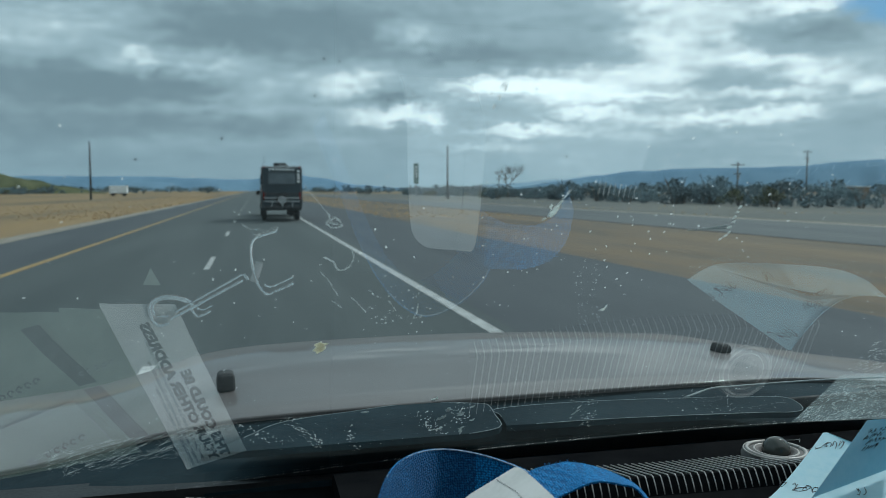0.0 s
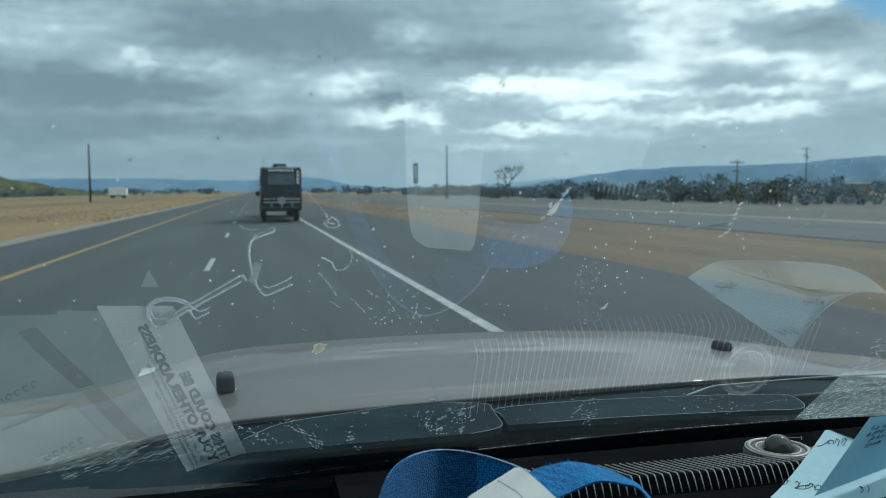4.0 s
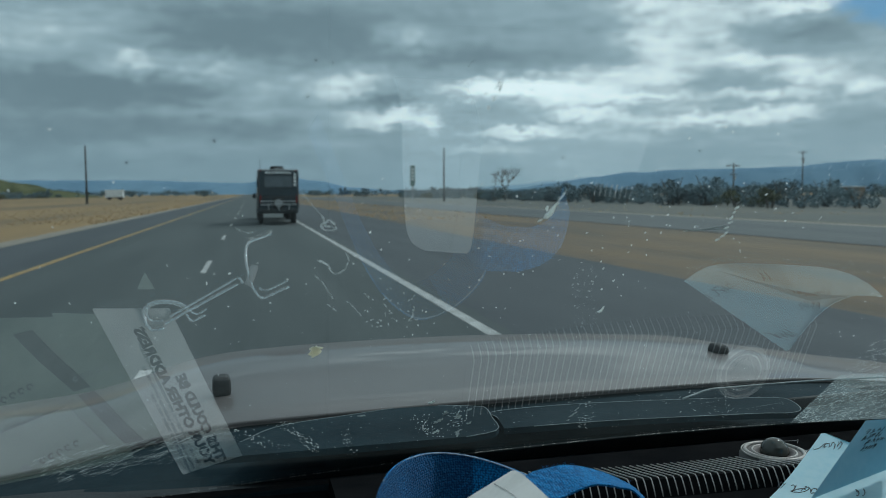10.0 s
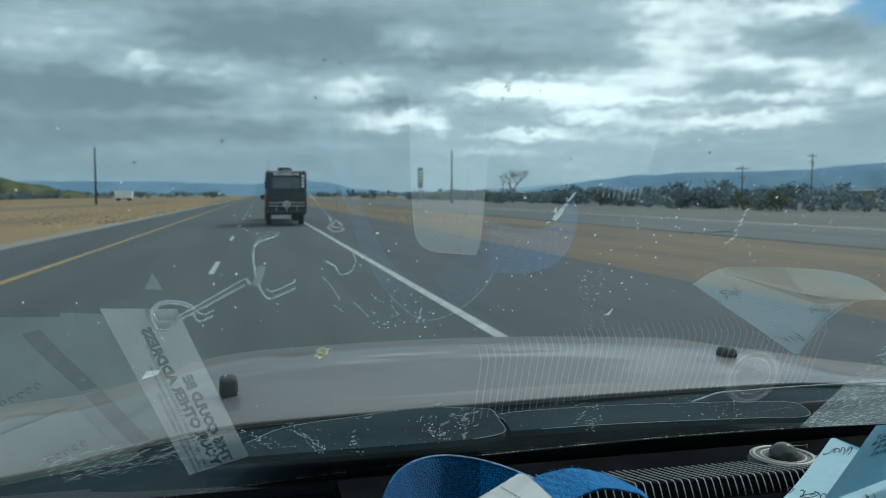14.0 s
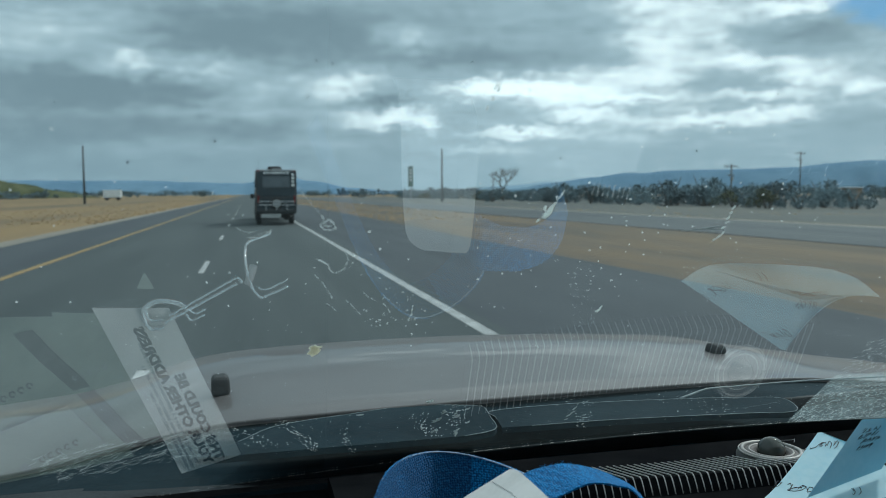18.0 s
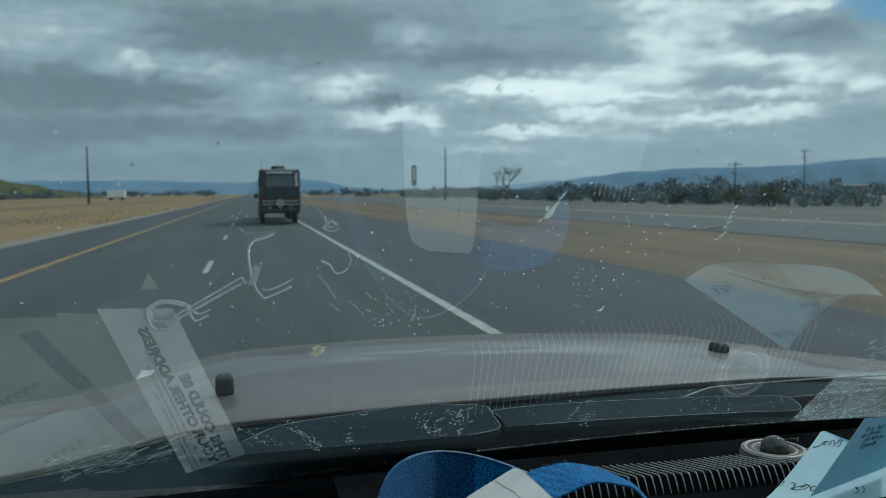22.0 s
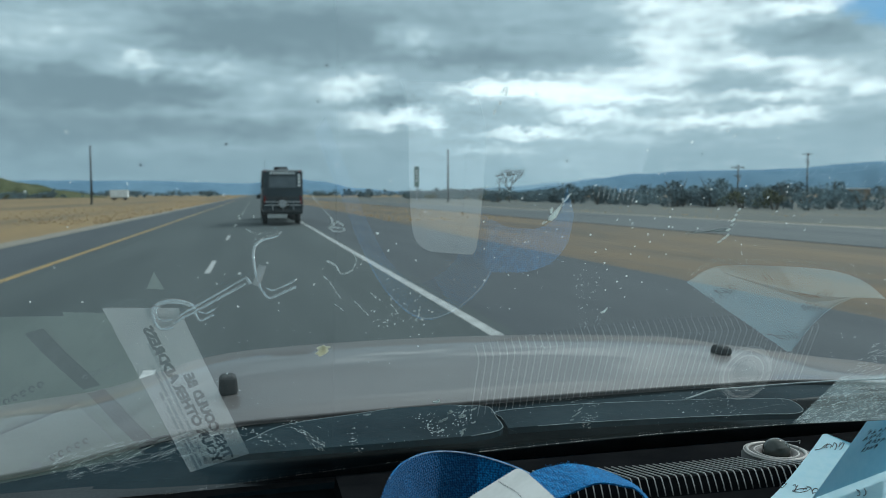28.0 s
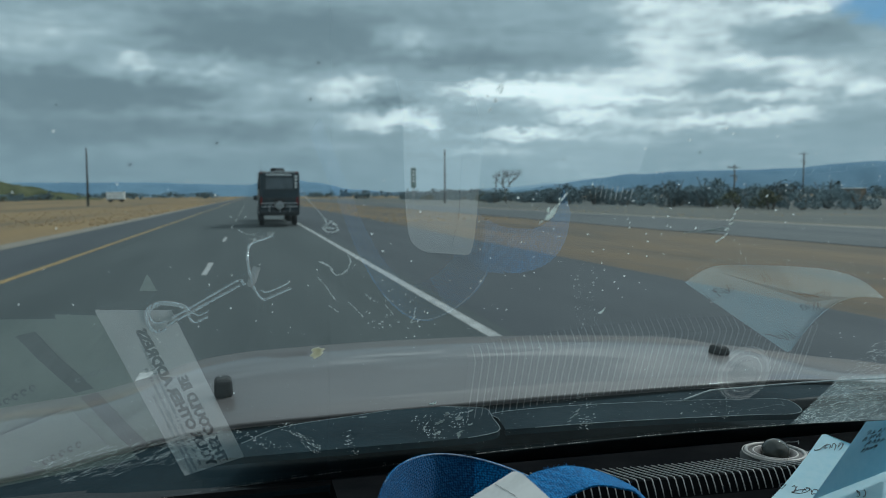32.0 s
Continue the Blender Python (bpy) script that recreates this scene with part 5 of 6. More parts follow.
spots = [(rng.uniform(-0.12, 0.5), up_of(rng.uniform(0.33, 0.45)), 0.0006 * rng.uniform(0.5, 1.5)) for _ in range(26)]
specks("dark_specks", spots, M_PLASTIC, "tiny dark specks high on the glass", 7)


def film_edge(up):
    """Where the wiper's sweep ends on the passenger's side."""
    return 0.617 - 0.16 * up - 0.05 * up * up


# dust that the wiper does not reach
bm = shape()
sheet(bm, [[on_glass(film_edge(up) + f * (0.86 - film_edge(up)), up, 0.0056) for f in (0, 0.02, 0.5, 1)] for up in [-0.02 + 0.145 * k / 12 for k in range(13)]], G_OUT * 0.0002)
haze = part("unwiped_haze", bm, M_FILM, screen, "grey dust film beyond the reach of the wiper")
haze.visible_shadow = False
bm = shape()
rng = random.Random(6)
for k in range(2100):
    up = -0.01 + 0.22 * rng.random() ** 1.35
    x = film_edge(up) + 0.24 * rng.random()
    L, w, a = rng.uniform(0.0008, 0.0036), rng.uniform(0.0002, 0.0006), radians(rng.gauss(52, 12))
    e = Vector((math.cos(a), 0, 0)) + G_UP * math.sin(a)
    g = Vector((-math.sin(a), 0, 0)) + G_UP * math.cos(a)
    c = on_glass(x, up, 0.0062)
    bm.faces.new([bm.verts.new(c + e * (L * p) + g * (w * q)) for p, q in ((-1, -0.3), (0.1, -1), (1, 0.2), (-0.2, 1))])
part("unwiped_streaks", bm, M_DUST, screen, "pale streaks in the unwiped dust")["kind"] = "stuff"

# fine hatching left by the wiper, low on the driver's side
bm = shape()
rng = random.Random(12)
for k in range(360):
    f, g = rng.random(), rng.random()
    x = -0.185 + 0.150 * f + rng.gauss(0, 0.008)
    up = 0.000 + 0.040 * f + 0.065 * g
    L, a = rng.uniform(0.002, 0.011), radians(rng.choice((34, 38, 42, 115)) + rng.gauss(0, 3))
    c = on_glass(x, up, 0.0057)
    e = Vector((math.cos(a), 0, 0)) * L + G_UP * (math.sin(a) * L)
    n = G_UP * rng.uniform(0.00012, 0.0003)
    bm.faces.new([bm.verts.new(p) for p in (c - e - n * 0.3, c + e * 0.3 - n, c + e + n * 0.3, c - e * 0.2 + n)])
ob = part("scratches", bm, M_DUST, screen, "fine wiper scratches in the dust")
ob["kind"] = "stuff"

# dashboard
bm = shape()
for x0, x1, drop, front in ((0.075, CX + 0.80, 0.0, 0.0), (CX - 0.80, 0.075, 0.023, 0.026)):
    prof = ((0.812, 1.292), (0.80, 1.308), (0.76, 1.310), (0.40, 1.310), (0.36, 1.300), (0.33, 1.26), (0.32, 0.95), (0.42, 0.90), (0.80, 0.90))
    slab(bm, [(x0, y + (front if y > 0.75 else 0), z - (drop if z > 1.2 else 0)) for y, z in prof], (x1 - x0, 0, 0))
dash = part("dashboard", bm, M_DASH, car, "black soft-skin dashboard")
# ribbed vent panel: a low ridge that falls to the glass and to the cabin, with thin ribs over it whose highlights are
# painted pale
def ridge_y(x):
    """The ridge bends towards the glass on the driver's side."""
    return 0.670 + 0.016 * (max(0.0, 0.47 - x) / 0.22) ** 2


bm = shape()
sheet(bm, [[(x, ridge_y(x) + dy, z) for dy, z in ((0.074, 1.3102), (0.0, 1.3240), (-0.0070, 1.3160), (-0.0112, 1.3095))] for x in [0.215 + 0.425 * k / 20 for k in range(21)]], (0, 0, -0.001))
vent = part("vent_panel", bm, M_DASH, dash)
bm = shape()
tube(bm, [(0.0, 0.074, -0.0140), (0.0, 0.040, -0.0074), (0.0, 0.004, 0.0), (0.0, 0.0, 0.0006), (0.0, -0.0026, -0.0013), (0.0, -0.0075, -0.0085), (0.0, -0.0105, -0.0146)], 0.00066, 6)
rib_mesh = mesh_of("rib", bm, M_RIB, True)
for k in range(53):
    r = new("rib", rib_mesh)
    r.parent = vent
    r.matrix_basis = pose(0.222 + 0.0078 * k, ridge_y(0.222 + 0.0078 * k), 1.3252)
# light sensor on its pale ring
bm = shape()
prof = ((0.0, 0.0), (0.040, 0.0), (0.040, 0.006), (0.034, 0.011), (0.024, 0.013), (0.019, 0.011), (0.018, 0.007), (0.0, 0.007))
n = 36
rings = [[bm.verts.new((0.9 * r * math.cos(6.28319 * k / n), 0.9 * r * math.sin(6.28319 * k / n), 0.75 * z)) if r else None for r, z in prof] for k in range(n)]
for k in range(n):
    p, q = rings[k], rings[(k + 1) % n]
    for j in range(1, len(prof) - 2):
        bm.faces.new((p[j], p[j + 1], q[j + 1], q[j]))
bm.faces.new([rings[k][len(prof) - 2] for k in range(n)])
bmesh.ops.recalc_face_normals(bm, faces=bm.faces[:])
sensor = part("light_sensor", bm, M_SKIRT, dash, "round light sensor with pale rings", smooth=True)
for rad, thick in ((0.0300, 0.0022), (0.0225, 0.0012), (0.0335, 0.0008)):
    bm = shape()
    tube(bm, [(rad * math.cos(6.28319 * k / 40), rad * math.sin(6.28319 * k / 40), 0.0092) for k in range(41)], thick, 6)
    part("ring", bm, M_RING, sensor, smooth=True)
sensor.matrix_basis = pose(0.547, 0.727, 1.3105)
bm = shape()
bmesh.ops.create_uvsphere(bm, u_segments=24, v_segments=12, radius=0.0152)
for v in bm.verts:
    v.co.z = max(v.co.z, -0.002) * 1.0
d = part("dome", bm, M_DOME, sensor, "dark domed lens", smooth=True)
d.matrix_basis = pose(0, 0, 0.009)

# shell of the car
bm = shape()
box(bm, (CX, -1.57, 1.99), (1.36, 3.06, 0.05), 0.02)
part("roof", bm, M_PAINT, car, "copper-brown roof")
bm = shape()
box(bm, (CX, -1.57, 1.955), (1.30, 3.0, 0.012))
part("headliner", bm, M_LINER, car)
for s in (-1, 1):
    bm = shape()
    tube(bm, [on_glass(CX + s * 0.855, -0.04), on_glass(CX + s * 0.68, TOP + 0.01), (CX + s * 0.68, -1.2, 1.97)], 0.032, 8)
    part("windscreen_pillar", bm, M_PLASTIC, car)
    bm = shape()
    prism(bm, ((0.93, 1.26), (0.93, 0.42), (-3.1, 0.42), (-3.1, 1.26)), CX + s * 0.93 - 0.03, CX + s * 0.93 + 0.03)
    part("door_panel", bm, M_PAINT, car)
    for y in (-1.15, -2.2, -3.06):
        bm = shape()
        tube(bm, [(CX + s * 0.90, y, 1.25), (CX + s * 0.68, y, 1.975)], 0.035, 8)
        part("side_pillar", bm, M_PLASTIC, car)
    for y0, y1 in ((0.62, -1.12), (-1.18, -2.17), (-2.23, -3.03)):
        bm = shape()
        yt0 = min(y0, -0.08)
        slab(bm, [(CX + s * 0.90, y0, 1.265), (CX + s * 0.90, y1, 1.265), (CX + s * 0.685, y1, 1.955), (CX + s * 0.685, yt0, 1.955)], (0.004, 0, 0))
        pane = part("side_window", bm, M_PANE, car)
        pane.visible_shadow = False
    bm = shape()
    grid = [[(CX + s * (0.89 + 0.07 * math.sin(f * 1.5708)), y, hood_z(CX + s * 0.9, y) - 0.03 - 0.14 * (1 - math.cos(f * 1.5708)) - 0.62 * max(0.0, f - 0.6)) for f in (0, 0.2, 0.4, 0.6, 0.8, 1.0)] for y in [0.95 + 0.11 * k for k in range(12)]]
    sheet(bm, grid, (-s * 0.01, 0, -0.01))
    part("front_wing", bm, M_PAINT, car, smooth=True)
    for y in (1.55, -2.3):
        wheel(car, (CX + s * 0.86, y, 0.37), 0.37, 0.24)
bm = shape()
box(bm, (CX, 2.20, 0.60), (1.72, 0.16, 0.72), 0.06)
part("front_end", bm, M_PAINT, car)
bm = shape()
box(bm, (CX, -3.1, 0.85), (1.84, 0.05, 0.84), 0.02)
part("tailgate", bm, M_PAINT, car)
bm = shape()
slab(bm, [(CX - 0.88, -3.08, 1.28), (CX + 0.88, -3.08, 1.28), (CX + 0.66, -3.06, 1.95), (CX - 0.66, -3.06, 1.95)], (0, -0.004, 0))
pane = part("rear_window", bm, M_PANE, car)
pane.visible_shadow = False
bm = shape()
box(bm, (CX, -0.5, 0.42), (1.80, 5.2, 0.05), 0.01)
part("cabin_floor", bm, M_DASH, car)
bm = shape()
box(bm, (CX, 0.86, 0.87), (1.76, 0.04, 0.84))
part("bulkhead", bm, M_PLASTIC, car)


# ---------------------------------------------------------------- things lying on the dashboard
TOPZ = DASH_Z + 0.0006
LOWZ = DASH_Z - 0.0224   # driver's side of the dashboard


def flat_sheet(bm, corners, z, thick=0.0006, curl=0.0, n=10):
    """A sheet of paper with four corners, a little wavy."""
    a, b, c, d = [Vector((*p, 0)) for p in corners]
    grid = []
    for i in range(n + 1):
        u = i / n
        row = []
        for j in range(n + 1):
            v = j / n
            p = (a * (1 - u) + b * u) * (1 - v) + (d * (1 - u) + c * u) * v
            p.z = z + curl * (0.5 + 0.5 * math.sin(u * 3.1 + 0.7) * math.cos(v * 2.3)) * (u * u * 0.6 + v * 0.4)
            row.append(p)
        grid.append(row)
    return sheet(bm, grid, (0, 0, -thick))


# advertising slip with two printed lines
slip = thing("paper_slip", pose(-0.076, 0.722, LOWZ), "white printed advertising slip lying on the dashboard", "paper")
bm = shape()
O = Vector((-0.076, 0.722, 0))
flat_sheet(bm, [(p[0] - O.x, p[1] - O.y) for p in ((-0.072, 0.819), (-0.012, 0.802), (-0.076, 0.635), (-0.145, 0.632))], 0.0008)
part("sheet", bm, M_PAPER, slip, smooth=True)
ang = -110.6
along = Vector((math.cos(radians(ang)), math.sin(radians(ang)), 0))
upw = Vector((-along.y, along.x, 0))
ON = Vector((0, 0, 0.0011))
first, second = Vector((-0.0324, 0.8045, 0)) - O - upw * 0.0046, Vector((-0.0432, 0.8080, 0)) - O - upw * 0.0050
lettering("THIS COULD BE", 0.106, 0.0096, slip, Matrix.Translation(first + ON) @ pose(0, 0, 0, 0, 0, ang), M_PRINT)
lettering("YOUR OTHER ADDRESS", 0.167, 0.0096, slip, Matrix.Translation(second + ON) @ pose(0, 0, 0, 0, 0, ang - 1.2), M_PRINT)
for k, (shift, begin, end) in enumerate(((0.0052, 0.006, 0.150), (0.0112, 0.002, 0.128), (0.0160, 0.0, 0.096))):
    bm = shape()
    rng = random.Random(40 + k)
    pos = begin
    while pos < end:
        w = rng.uniform(0.0012, 0.0024)
        c = second + along * (pos + w / 2) - upw * (shift + 0.0016 - 0.014 * pos)
        box(bm, (c.x, c.y, 0.0011), (w, rng.uniform(0.0022, 0.0030), 0.0003), 0, (0, 0, ang))
        pos += w + (0.0008 if rng.random() < 0.82 else 0.0030)
    part("print_bars", bm, M_RIM, slip, "small grey print")

# envelopes with an elastic band
env = thing("envelope", pose(-0.20, 0.72, LOWZ), "white envelope with small print lying on the dashboard", "envelope")
bm = shape()
flat_sheet(bm, ((-0.14, -0.085), (0.046, -0.080), (0.082, 0.075), (-0.12, 0.105)), 0.0005, 0.0004)
part("paper", bm, M_ENVELOPE, env, smooth=True)
def print_marks(parent, cx, cy, a, n, z, mat, step=0.0088, size=0.0030):
    """A short line of round worn letters."""
    bm = shape()
    rng = random.Random(int(1000 * abs(cx) + 7 * n))
    for k in range(n):
        e = Vector((math.cos(radians(a)), math.sin(radians(a)), 0)) * (step * (k - (n - 1) / 2))
        q0 = rng.uniform(0.0, 1.2)
        tube(bm, [Vector((cx + size * 0.85 * math.cos(q0 + q), cy + size * math.sin(q0 + q), z)) + e for q in (0.3, 1.3, 2.3, 3.3, 4.3, 5.2)], 0.0009, 4)
    part("print_bars", bm, mat, parent, "short line of grey print")


print_marks(env, -0.021, -0.003, -27, 5, 0.0016, M_PRINT)
upper = thing("envelope", pose(-0.20, 0.77, LOWZ + 0.0022), "pale envelope with a round stamp and small print", "envelope")
bm = shape()
flat_sheet(bm, ((-0.130, 0.022), (0.026, -0.0386), (0.058, 0.0076), (-0.130, 0.052)), 0.0006, 0.0003)
part("paper", bm, M_ENVELOPE_PALE, upper, smooth=True)
bm = shape()
tube(bm, [(-0.130, 0.022, 0.0010), (-0.05, -0.0092, 0.0010), (0.026, -0.0386, 0.0010), (0.058, 0.0076, 0.0010)], 0.0007, 5)
part("flap_edge", bm, M_RIM, upper, "grey line along the paper edge")
print_marks(upper, 0.015, 0.010, -27, 5, 0.0015, M_PRINT)
bm = shape()
rod(bm, (-0.0165, 0.0262, 0.0008), (-0.0165, 0.0262, 0.0013), 0.0052, 0.0052, 18)
part("stamp_mark", bm, M_RIM, upper, "round grey stamp mark")
under = thing("envelope", pose(-0.115, 0.73, LOWZ - 0.0002), "buff envelope lying under the printed slip", "envelope")
bm = shape()
flat_sheet(bm, ((-0.065, -0.095), (0.004, -0.090), (0.040, 0.040), (-0.045, 0.055)), 0.0006, 0.0003)
part("paper", bm, M_ENVELOPE, under, smooth=True)
bm = shape()
for k in range(5):
    e = Vector((math.cos(radians(-20)), math.sin(radians(-20)), 0)) * (0.0075 * (k - 2))
    tube(bm, [Vector((-0.036 + 0.0020 * math.cos(q), -0.032 + 0.0024 * math.sin(q), 0.0016)) + e for q in (0.3, 1.4, 2.5, 3.6, 4.7, 5.6)], 0.0008, 4)
part("print_bars", bm, M_RIM, under, "faint line of grey print")
band = thing("elastic_band", pose(-0.168, 0.719, LOWZ + 0.0012), "flat dark grey strap across the envelope", "strap")
bm = shape()
sheet(bm, [[(-0.046 + 0.093 * f, -0.064 + 0.126 * f, 0.0012 + 0.002 * math.sin(f * 9)), (-0.030 + 0.093 * f, -0.068 + 0.126 * f, 0.0012 + 0.002 * math.sin(f * 9))] for f in [k / 14 for k in range(15)]], (0, 0, -0.0012))
part("webbing", bm, M_PRINT, band)
corner = thing("folded_paper", pose(-0.096, 0.608, LOWZ), "small white folded paper corner on the dashboard", "paper")
bm = shape()
slab(bm, [(-0.008, 0.006, 0), (0.008, 0.007, 0), (0.0, -0.012, 0.004)], (0, 0, 0.001))
part("sheet", bm, M_ENVELOPE_PALE, corner)

# bright wire clip: ring, double shank, open bracket
clip = thing("wire_clip", pose(-0.04, 0.60, LOWZ + 0.001), "bright bent-wire clip lying on the dashboard", "clip")
O = Vector((-0.04, 0.60, 0))


def wire(name, pts, r, n=30):
    part(name, tube(shape(), curve_points([Vector((*p, 0.004)) - O for p in pts], n), r, 8), M_WIRE, clip, smooth=True)


wire("ring", ((-0.0811, 0.6525), (-0.0925, 0.6538), (-0.0982, 0.6442), (-0.0981, 0.6326), (-0.0891, 0.6254), (-0.0773, 0.6247), (-0.064, 0.6286), (-0.0601, 0.6346)), 0.0024, 40)
wire("ring", ((-0.0818, 0.6449), (-0.0921, 0.645), (-0.0958, 0.6385), (-0.0945, 0.6316), (-0.0861, 0.6273), (-0.0748, 0.6277), (-0.0641, 0.6315)), 0.0015, 40)
wire("shank", ((-0.0804, 0.6484), (-0.0607, 0.6375), (-0.0115, 0.6099)), 0.0020)
wire("shank", ((-0.0754, 0.641), (-0.0536, 0.6284), (-0.0125, 0.6041)), 0.0016)
wire("catch", ((-0.0607, 0.6375), (-0.0583, 0.6434), (-0.0542, 0.6465), (-0.0425, 0.6411)), 0.0019, 16)
wire("catch", ((-0.0565, 0.637), (-0.0503, 0.6396), (-0.0412, 0.6352)), 0.0014, 12)
wire("bracket", ((0.0216, 0.5601), (0.0056, 0.5655), (-0.0013, 0.570), (-0.0036, 0.5796), (-0.0027, 0.5939), (0.0008, 0.6085), (0.0033, 0.6162), (0.0102, 0.6252), (0.0195, 0.6225), (0.0376, 0.6142)), 0.0021, 60)
wire("bracket", ((0.0085, 0.6150), (0.0125, 0.6176), (0.0195, 0.616), (0.0359, 0.6083)), 0.0015, 24)
bm = shape()
box(bm, (0.0415, 0.002, 0.004), (0.0075, 0.022, 0.004), 0.0018, (0, 0, 18), 3)
part("sleeve", bm, M_WIRE_DULL, clip, "dull grey crimped sleeve", smooth=True)
bm = shape()
box(bm, (0.0312, 0.0065, 0.004), (0.0035, 0.0085, 0.0045), 0.001, (0, 0, -30))
part("collar", bm, M_WIRE, clip)

# rounded grey lid
lid = thing("plastic_sleeve", pose(0.172, 0.50, TOPZ), "flat pale grey plastic sleeve lying on the dashboard", "sleeve")
bm = shape()
out = [Vector(p) for p in ((0.030, -0.09, 0), (0.043, 0.017, 0), (0.131, 0.006, 0), (0.215, -0.006, 0), (0.224, -0.045, 0), (0.222, -0.09, 0))]
slab(bm, out, (0, 0, 0.002))
part("plate", bm, M_CARD, lid)

# blue webbing strap in two standing loops
def ribbon(pts, width, lean, thick=0.0014, n=44):
    bm = shape()
    line = curve_points(pts, n)
    grid = []
    for k, p in enumerate(line):
        d = (line[min(k + 1, n)] - line[max(k - 1, 0)]).normalized()
        down = (Vector((0, 0, -1)) + Vector((d.y, -d.x, 0)) * lean).normalized()
        grid.append([p + down * (width * f) for f in (0.0, 0.06, 0.3, 0.5, 0.7, 0.94, 1.0)])
    d0 = (line[1] - line[0]).cross(Vector((0, 0, 1))).normalized() * thick
    return sheet(bm, grid, d0)


strap = thing("webbing_strap", pose(0.18, 0.55, TOPZ), "bright blue woven webbing strap looped on the dashboard", "strap")
O = Vector((0.18, 0.55, TOPZ))
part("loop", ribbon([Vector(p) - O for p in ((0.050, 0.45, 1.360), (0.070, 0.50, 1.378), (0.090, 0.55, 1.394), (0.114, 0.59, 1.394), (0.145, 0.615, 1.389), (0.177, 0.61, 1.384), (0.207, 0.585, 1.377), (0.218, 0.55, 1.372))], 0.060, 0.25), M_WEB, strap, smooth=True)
loop = [ob for ob in strap.children][0]
# inner and glass-facing sides take the shaded copy, which dims their reflection
loop.data.materials.append(M_WEB_SHADED)
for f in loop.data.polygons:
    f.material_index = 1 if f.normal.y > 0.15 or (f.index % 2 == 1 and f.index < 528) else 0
bm = shape()
tube(bm, curve_points([Vector(p) - O + Vector((0, -0.0014, -0.0004)) for p in ((0.090, 0.55, 1.394), (0.114, 0.59, 1.394), (0.145, 0.615, 1.389), (0.177, 0.61, 1.384), (0.207, 0.585, 1.377), (0.218, 0.55, 1.372))], 30), 0.0006, 6)
part("selvedge", bm, M_SELVEDGE, strap, "pale edge of the webbing", smooth=True)
# second loop drawn towards the camera's eye, to keep its place in view
folded = lambda p: Vector((p[0] * 0.925, p[1] * 0.925, 0.12 + p[2] * 0.925))
far_edge = curve_points([folded(p) - O for p in ((0.200, 0.600, 1.325), (0.218, 0.615, 1.355), (0.227, 0.62, 1.362), (0.248, 0.62, 1.366), (0.265, 0.62, 1.366), (0.288, 0.615, 1.361), (0.304, 0.605, 1.355), (0.314, 0.59, 1.349), (0.325, 0.57, 1.330))], 88)
near_edge = curve_points([folded(p) - O for p in ((0.205, 0.555, 1.325), (0.221, 0.565, 1.353), (0.231, 0.57, 1.357), (0.244, 0.575, 1.359), (0.259, 0.575, 1.364), (0.271, 0.575, 1.365), (0.286, 0.57, 1.363), (0.297, 0.56, 1.360), (0.312, 0.54, 1.335))], 88)
part("loop", sheet(shape(), [[a.lerp(b, f) + Vector((0, 0, 0.0005 if k % 2 and 0.02 < f < 0.98 else 0)) for f in (0, 0.05, 0.3, 0.5, 0.7, 0.95, 1)] for k, (a, b) in enumerate(zip(far_edge, near_edge))], (0, 0, -0.0014)), M_WEB, strap, smooth=True)
rng = random.Random(77)
bm = shape()
for k in range(26):
    p = rng.choice(far_edge[28:74]) + Vector((rng.gauss(0, 0.001), 0, -0.0006))
    tube(bm, [p, p + Vector((rng.gauss(0, 0.0008), 0, 0.0012)), p + Vector((rng.gauss(0, 0.002), 0, rng.uniform(0.0010, 0.0032)))], 0.00010, 4)
part("loose_threads", bm, M_WEB, strap, "frayed loose threads")["kind"] = "stuff"

fold = thing("folded_card", pose(0.155, 0.45, TOPZ), "white folded card with rounded corner leaning up from the dashboard", "card")
O = Vector((0.155, 0.45, TOPZ))
bm = shape()
grid = []
for y, inset in ((0.557, 0.45), (0.554, 0.30), (0.549, 0.20), (0.540, 0.13), (0.52, 0.08), (0.49, 0.03), (0.46, 0.0), (0.435, 0.0), (0.420, 0.0), (0.412, 0.0), (0.408, 0.0)):
    sag = {0.435: 0.010, 0.420: 0.032, 0.412: 0.056, 0.408: 0.090}.get(y, 0.0)
    row = []
    for k in range(9):
        f = inset * 0.8 + (1 - inset * 1.0) * k / 8
        x = 0.132 + 0.062 * f
        z = 1.360 + 0.034 * f - sag * (0.6 + 0.4 * f)
        row.append(Vector((x, y - 0.004 * (f if inset else 0) * (y > 0.53), max(z, 1.3115))) - O)
    grid.append(row)
sheet(bm, grid, (0, 0, -0.0008))
part("sheet", bm, M_CARDPAPER, fold, smooth=True)
# the fold's shade, painted as a thin black line on the card
bm = shape()
tube(bm, [grid[1][5] + Vector((0, 0, 0.0003)), grid[4][6] + Vector((0, 0, 0.0003)), grid[6][6] + Vector((0, 0, 0.0002))], 0.00015, 4)
part("crease", bm, M_PRINT, fold)


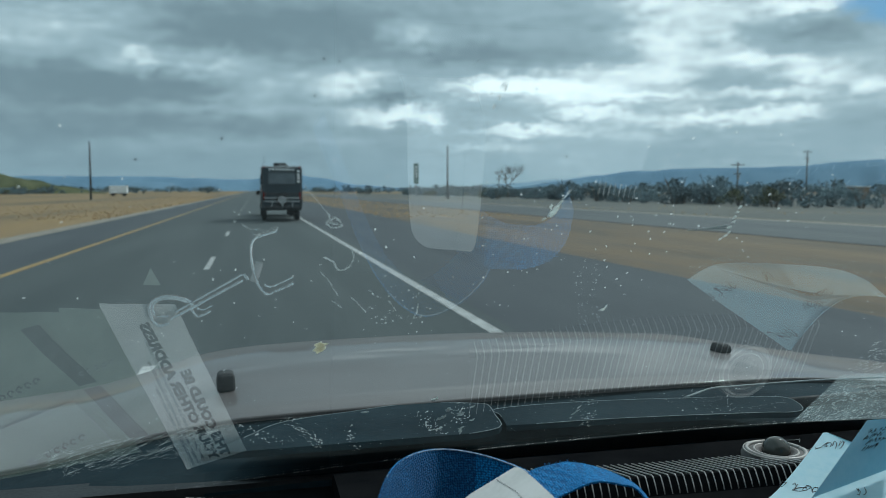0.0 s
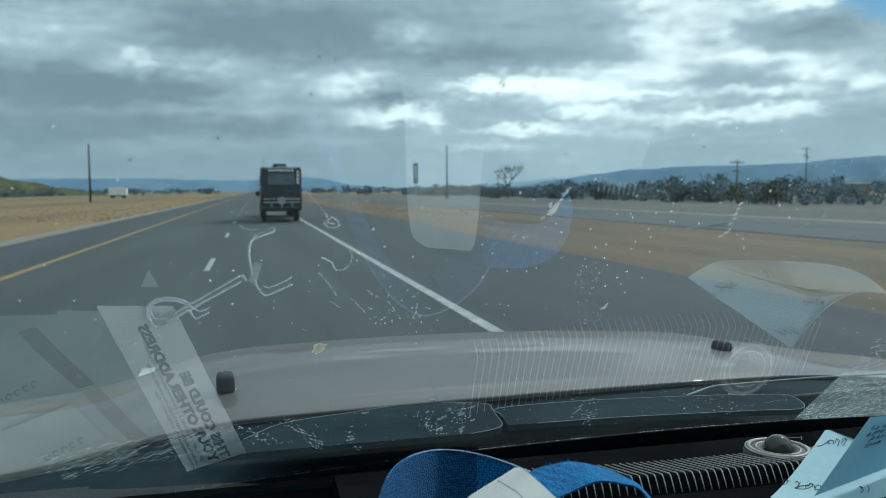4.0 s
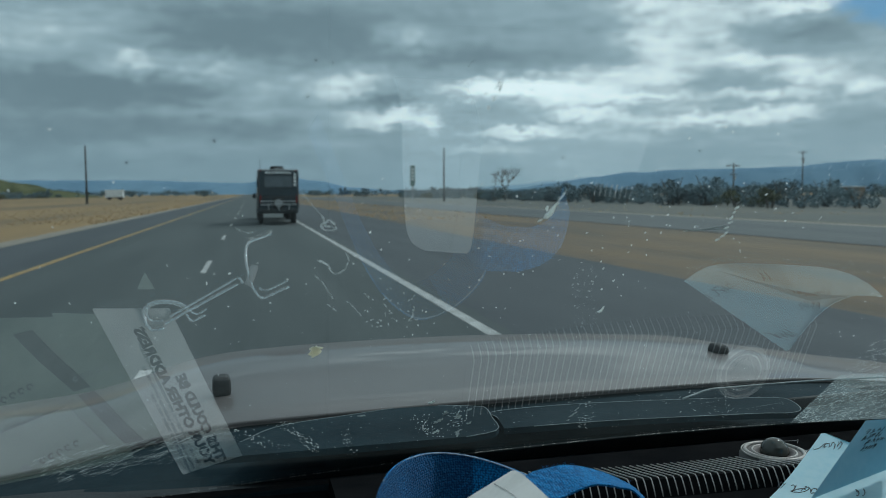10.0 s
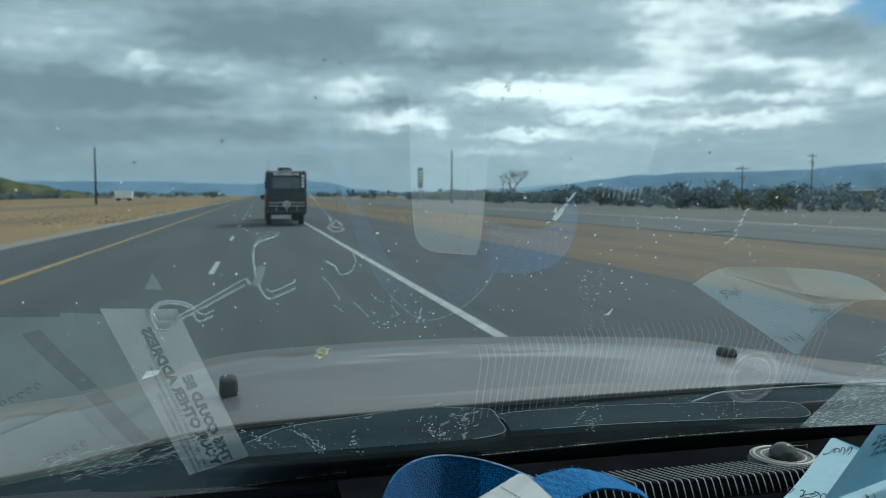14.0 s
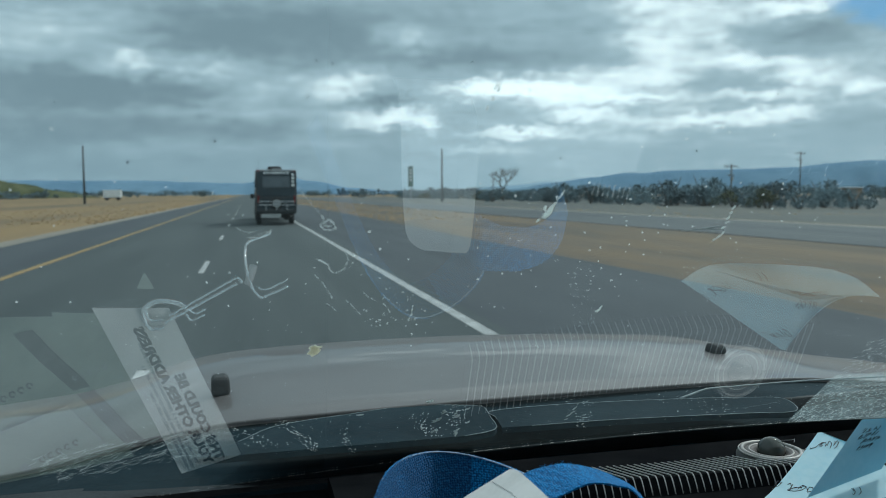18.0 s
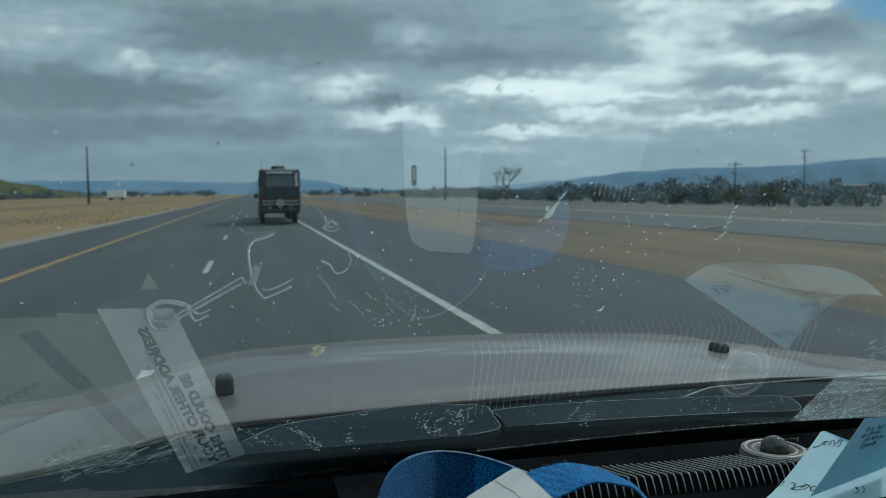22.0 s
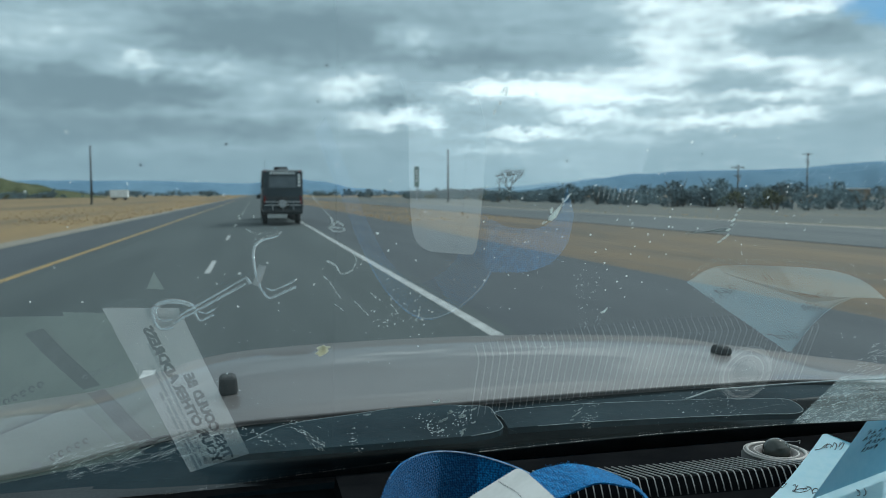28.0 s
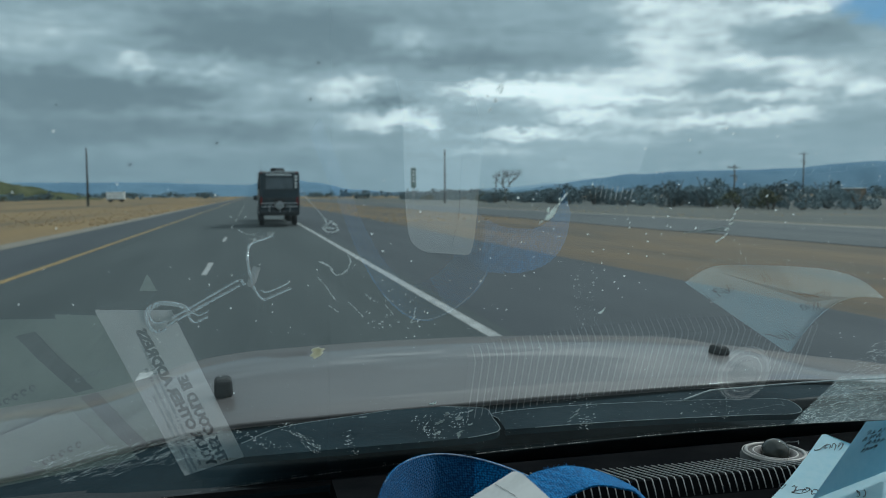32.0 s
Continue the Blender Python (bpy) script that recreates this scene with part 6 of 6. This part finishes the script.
def strokes(bm, rng, origin, ex, ey, n, size, thick=0.0002):
    """A line of small looped pen strokes that cannot be read."""
    for k in range(n):
        c = origin + ex * (size * 0.8 * k)
        a0, w, h = rng.uniform(0, 6.28), rng.uniform(0.22, 0.4), rng.uniform(0.35, 0.6)
        sweep, slant, drift = rng.uniform(2.0, 8.5), rng.uniform(-0.3, 0.5), rng.uniform(-0.5, 0.5)
        pts = []
        for q in range(10):
            f, g = q / 9 - 0.5, a0 + sweep * q / 9
            px, py = w * math.cos(g) + drift * f, h * math.sin(g * rng.choice((1.0, 1.0, 1.25))) + 0.5 * f
            pts.append(c + ex * (size * (px + slant * py)) + ey * (size * py))
        tube(bm, pts, thick, 4)


# pale blue notes
O = Vector((0.56, 0.63, TOPZ))
note = thing("blue_note", pose(*O), "curled pale blue note with dark pen scribbles on the dashboard", "note")
tip = Vector((0.576, 0.690, 1.350))
rim = curve_points([(0.455, 0.614, 1.318), (0.478, 0.602, 1.314), (0.505, 0.597, 1.313), (0.575, 0.600, 1.313), (0.644, 0.607, 1.313), (0.690, 0.622, 1.313), (0.725, 0.645, 1.313)], 16)
bm = shape()
grid = []
for i, q in enumerate(rim):
    s = i / 16
    row = []
    for j in range(13):
        r = 0.02 + 0.98 * j / 12
        p = tip.lerp(q, r)
        p.z = q.z + (tip.z - q.z) * (1 - r) ** 1.4
        row.append(p + Vector((-0.008, -0.024, 0)) * s ** 5 * math.sin(r * 3.1416) - O)
    grid.append(row)
sheet(bm, grid, (0, 0, -0.0006))
part("sheet", bm, M_PAPER_BLUE, note, smooth=True)
rng = random.Random(9)
bm = shape()
for x, y, n, size in ((0.486, 0.630, 3, 0.011), (0.500, 0.622, 2, 0.010), (0.560, 0.672, 4, 0.009), (0.602, 0.668, 3, 0.009), (0.600, 0.640, 4, 0.009), (0.630, 0.634, 3, 0.009), (0.560, 0.614, 2, 0.009)):
    i0, j0 = min(((i, j) for i in range(15) for j in range(2, 13)), key=lambda q: (grid[q[0]][q[1]] + O - Vector((x, y, (grid[q[0]][q[1]] + O).z))).length)
    ex, ey = (grid[i0 + 2][j0] - grid[i0][j0]).normalized(), (grid[i0][j0 - 1] - grid[i0][j0]).normalized()
    strokes(bm, rng, grid[i0][j0] + Vector((0, 0, 0.0004)), ex, ey, n, size, 0.00036)
part("pen_strokes", bm, M_INK, note, "dark pen scribbles")["kind"] = "stuff"

for pts, where, label in ((((0.600, 0.630, 1.328), (0.492, 0.602, 1.320), (0.562, 0.616, 1.384), (0.612, 0.612, 1.384)), (0.55, 0.61), "leaning bright blue note with pen scribbles"),):
    O = Vector((*where, TOPZ))
    t = thing("blue_note", pose(*O), label + " on the dashboard", "note")
    a, b, c, d = [Vector(p) - O for p in pts]
    bm = shape()
    grid = [[(b.lerp(c, f)).lerp(a.lerp(d, f), g) + Vector((0, 0, 0.004 * math.sin(f * 3.1) * math.sin(g * 3.1))) for g in [k / 8 for k in range(9)]] for f in [k / 10 for k in range(11)]]
    sheet(bm, grid, (0, 0.0005, -0.0005))
    part("sheet", bm, M_PAPER_BLUE, t, smooth=True)
    bm = shape()
    for f, g, n in ((8, 2, 5), (7, 2, 6), (6, 3, 6), (5, 3, 5)):
        strokes(bm, rng, grid[f][g] + Vector((0, -0.0003, 0.0005)), (grid[f][g + 1] - grid[f][g]).normalized(), (grid[f + 1][g] - grid[f][g]).normalized(), n, 0.0052, 0.00020)
    part("pen_strokes", bm, M_INK, t, "dark pen scribbles")["kind"] = "stuff"

# stray hair on the black edge of the dashboard
hair = thing("stray_hair", pose(0.59, 0.79, TOPZ), "pale stray hair lying on the black dashboard", "hair")
bm = shape()
tube(bm, curve_points([(-0.024, -0.010, 0.0006), (0.0, -0.0125, 0.0010), (0.020, -0.014, 0.0006), (0.0265, -0.012, 0.0006), (0.018, -0.022, 0.0005)], 26), 0.00028, 5)
part("strand", bm, M_RIM, hair, smooth=True)

# thin white cord with short side threads
cord = thing("white_cord", pose(0.62, 0.50, TOPZ + 0.003), "thin white cord with short side threads on the dashboard", "cord")
for a, b, n in (((-0.061, 0.017), (0.070, 0.002), 6), ((-0.061, -0.002), (0.068, -0.016), 6)):
    bm = shape()
    tube(bm, curve_points([(a[0], a[1], 0.0), ((a[0] + b[0]) / 2, (a[1] + b[1]) / 2 + 0.0015, 0.0005), (b[0], b[1], 0.0)], 16), 0.00025, 6)
    line = part("strand", bm, M_RIM, cord, smooth=True)
    for k in range(n):
        f = (k + 0.5) / n
        x, y = a[0] + (b[0] - a[0]) * f, a[1] + (b[1] - a[1]) * f
        bm = shape()
        tube(bm, [(x, y, 0.0), (x + 0.003, y - 0.005, 0.0003)], 0.0004, 5)
        part("thread", bm, M_PAPER, line)
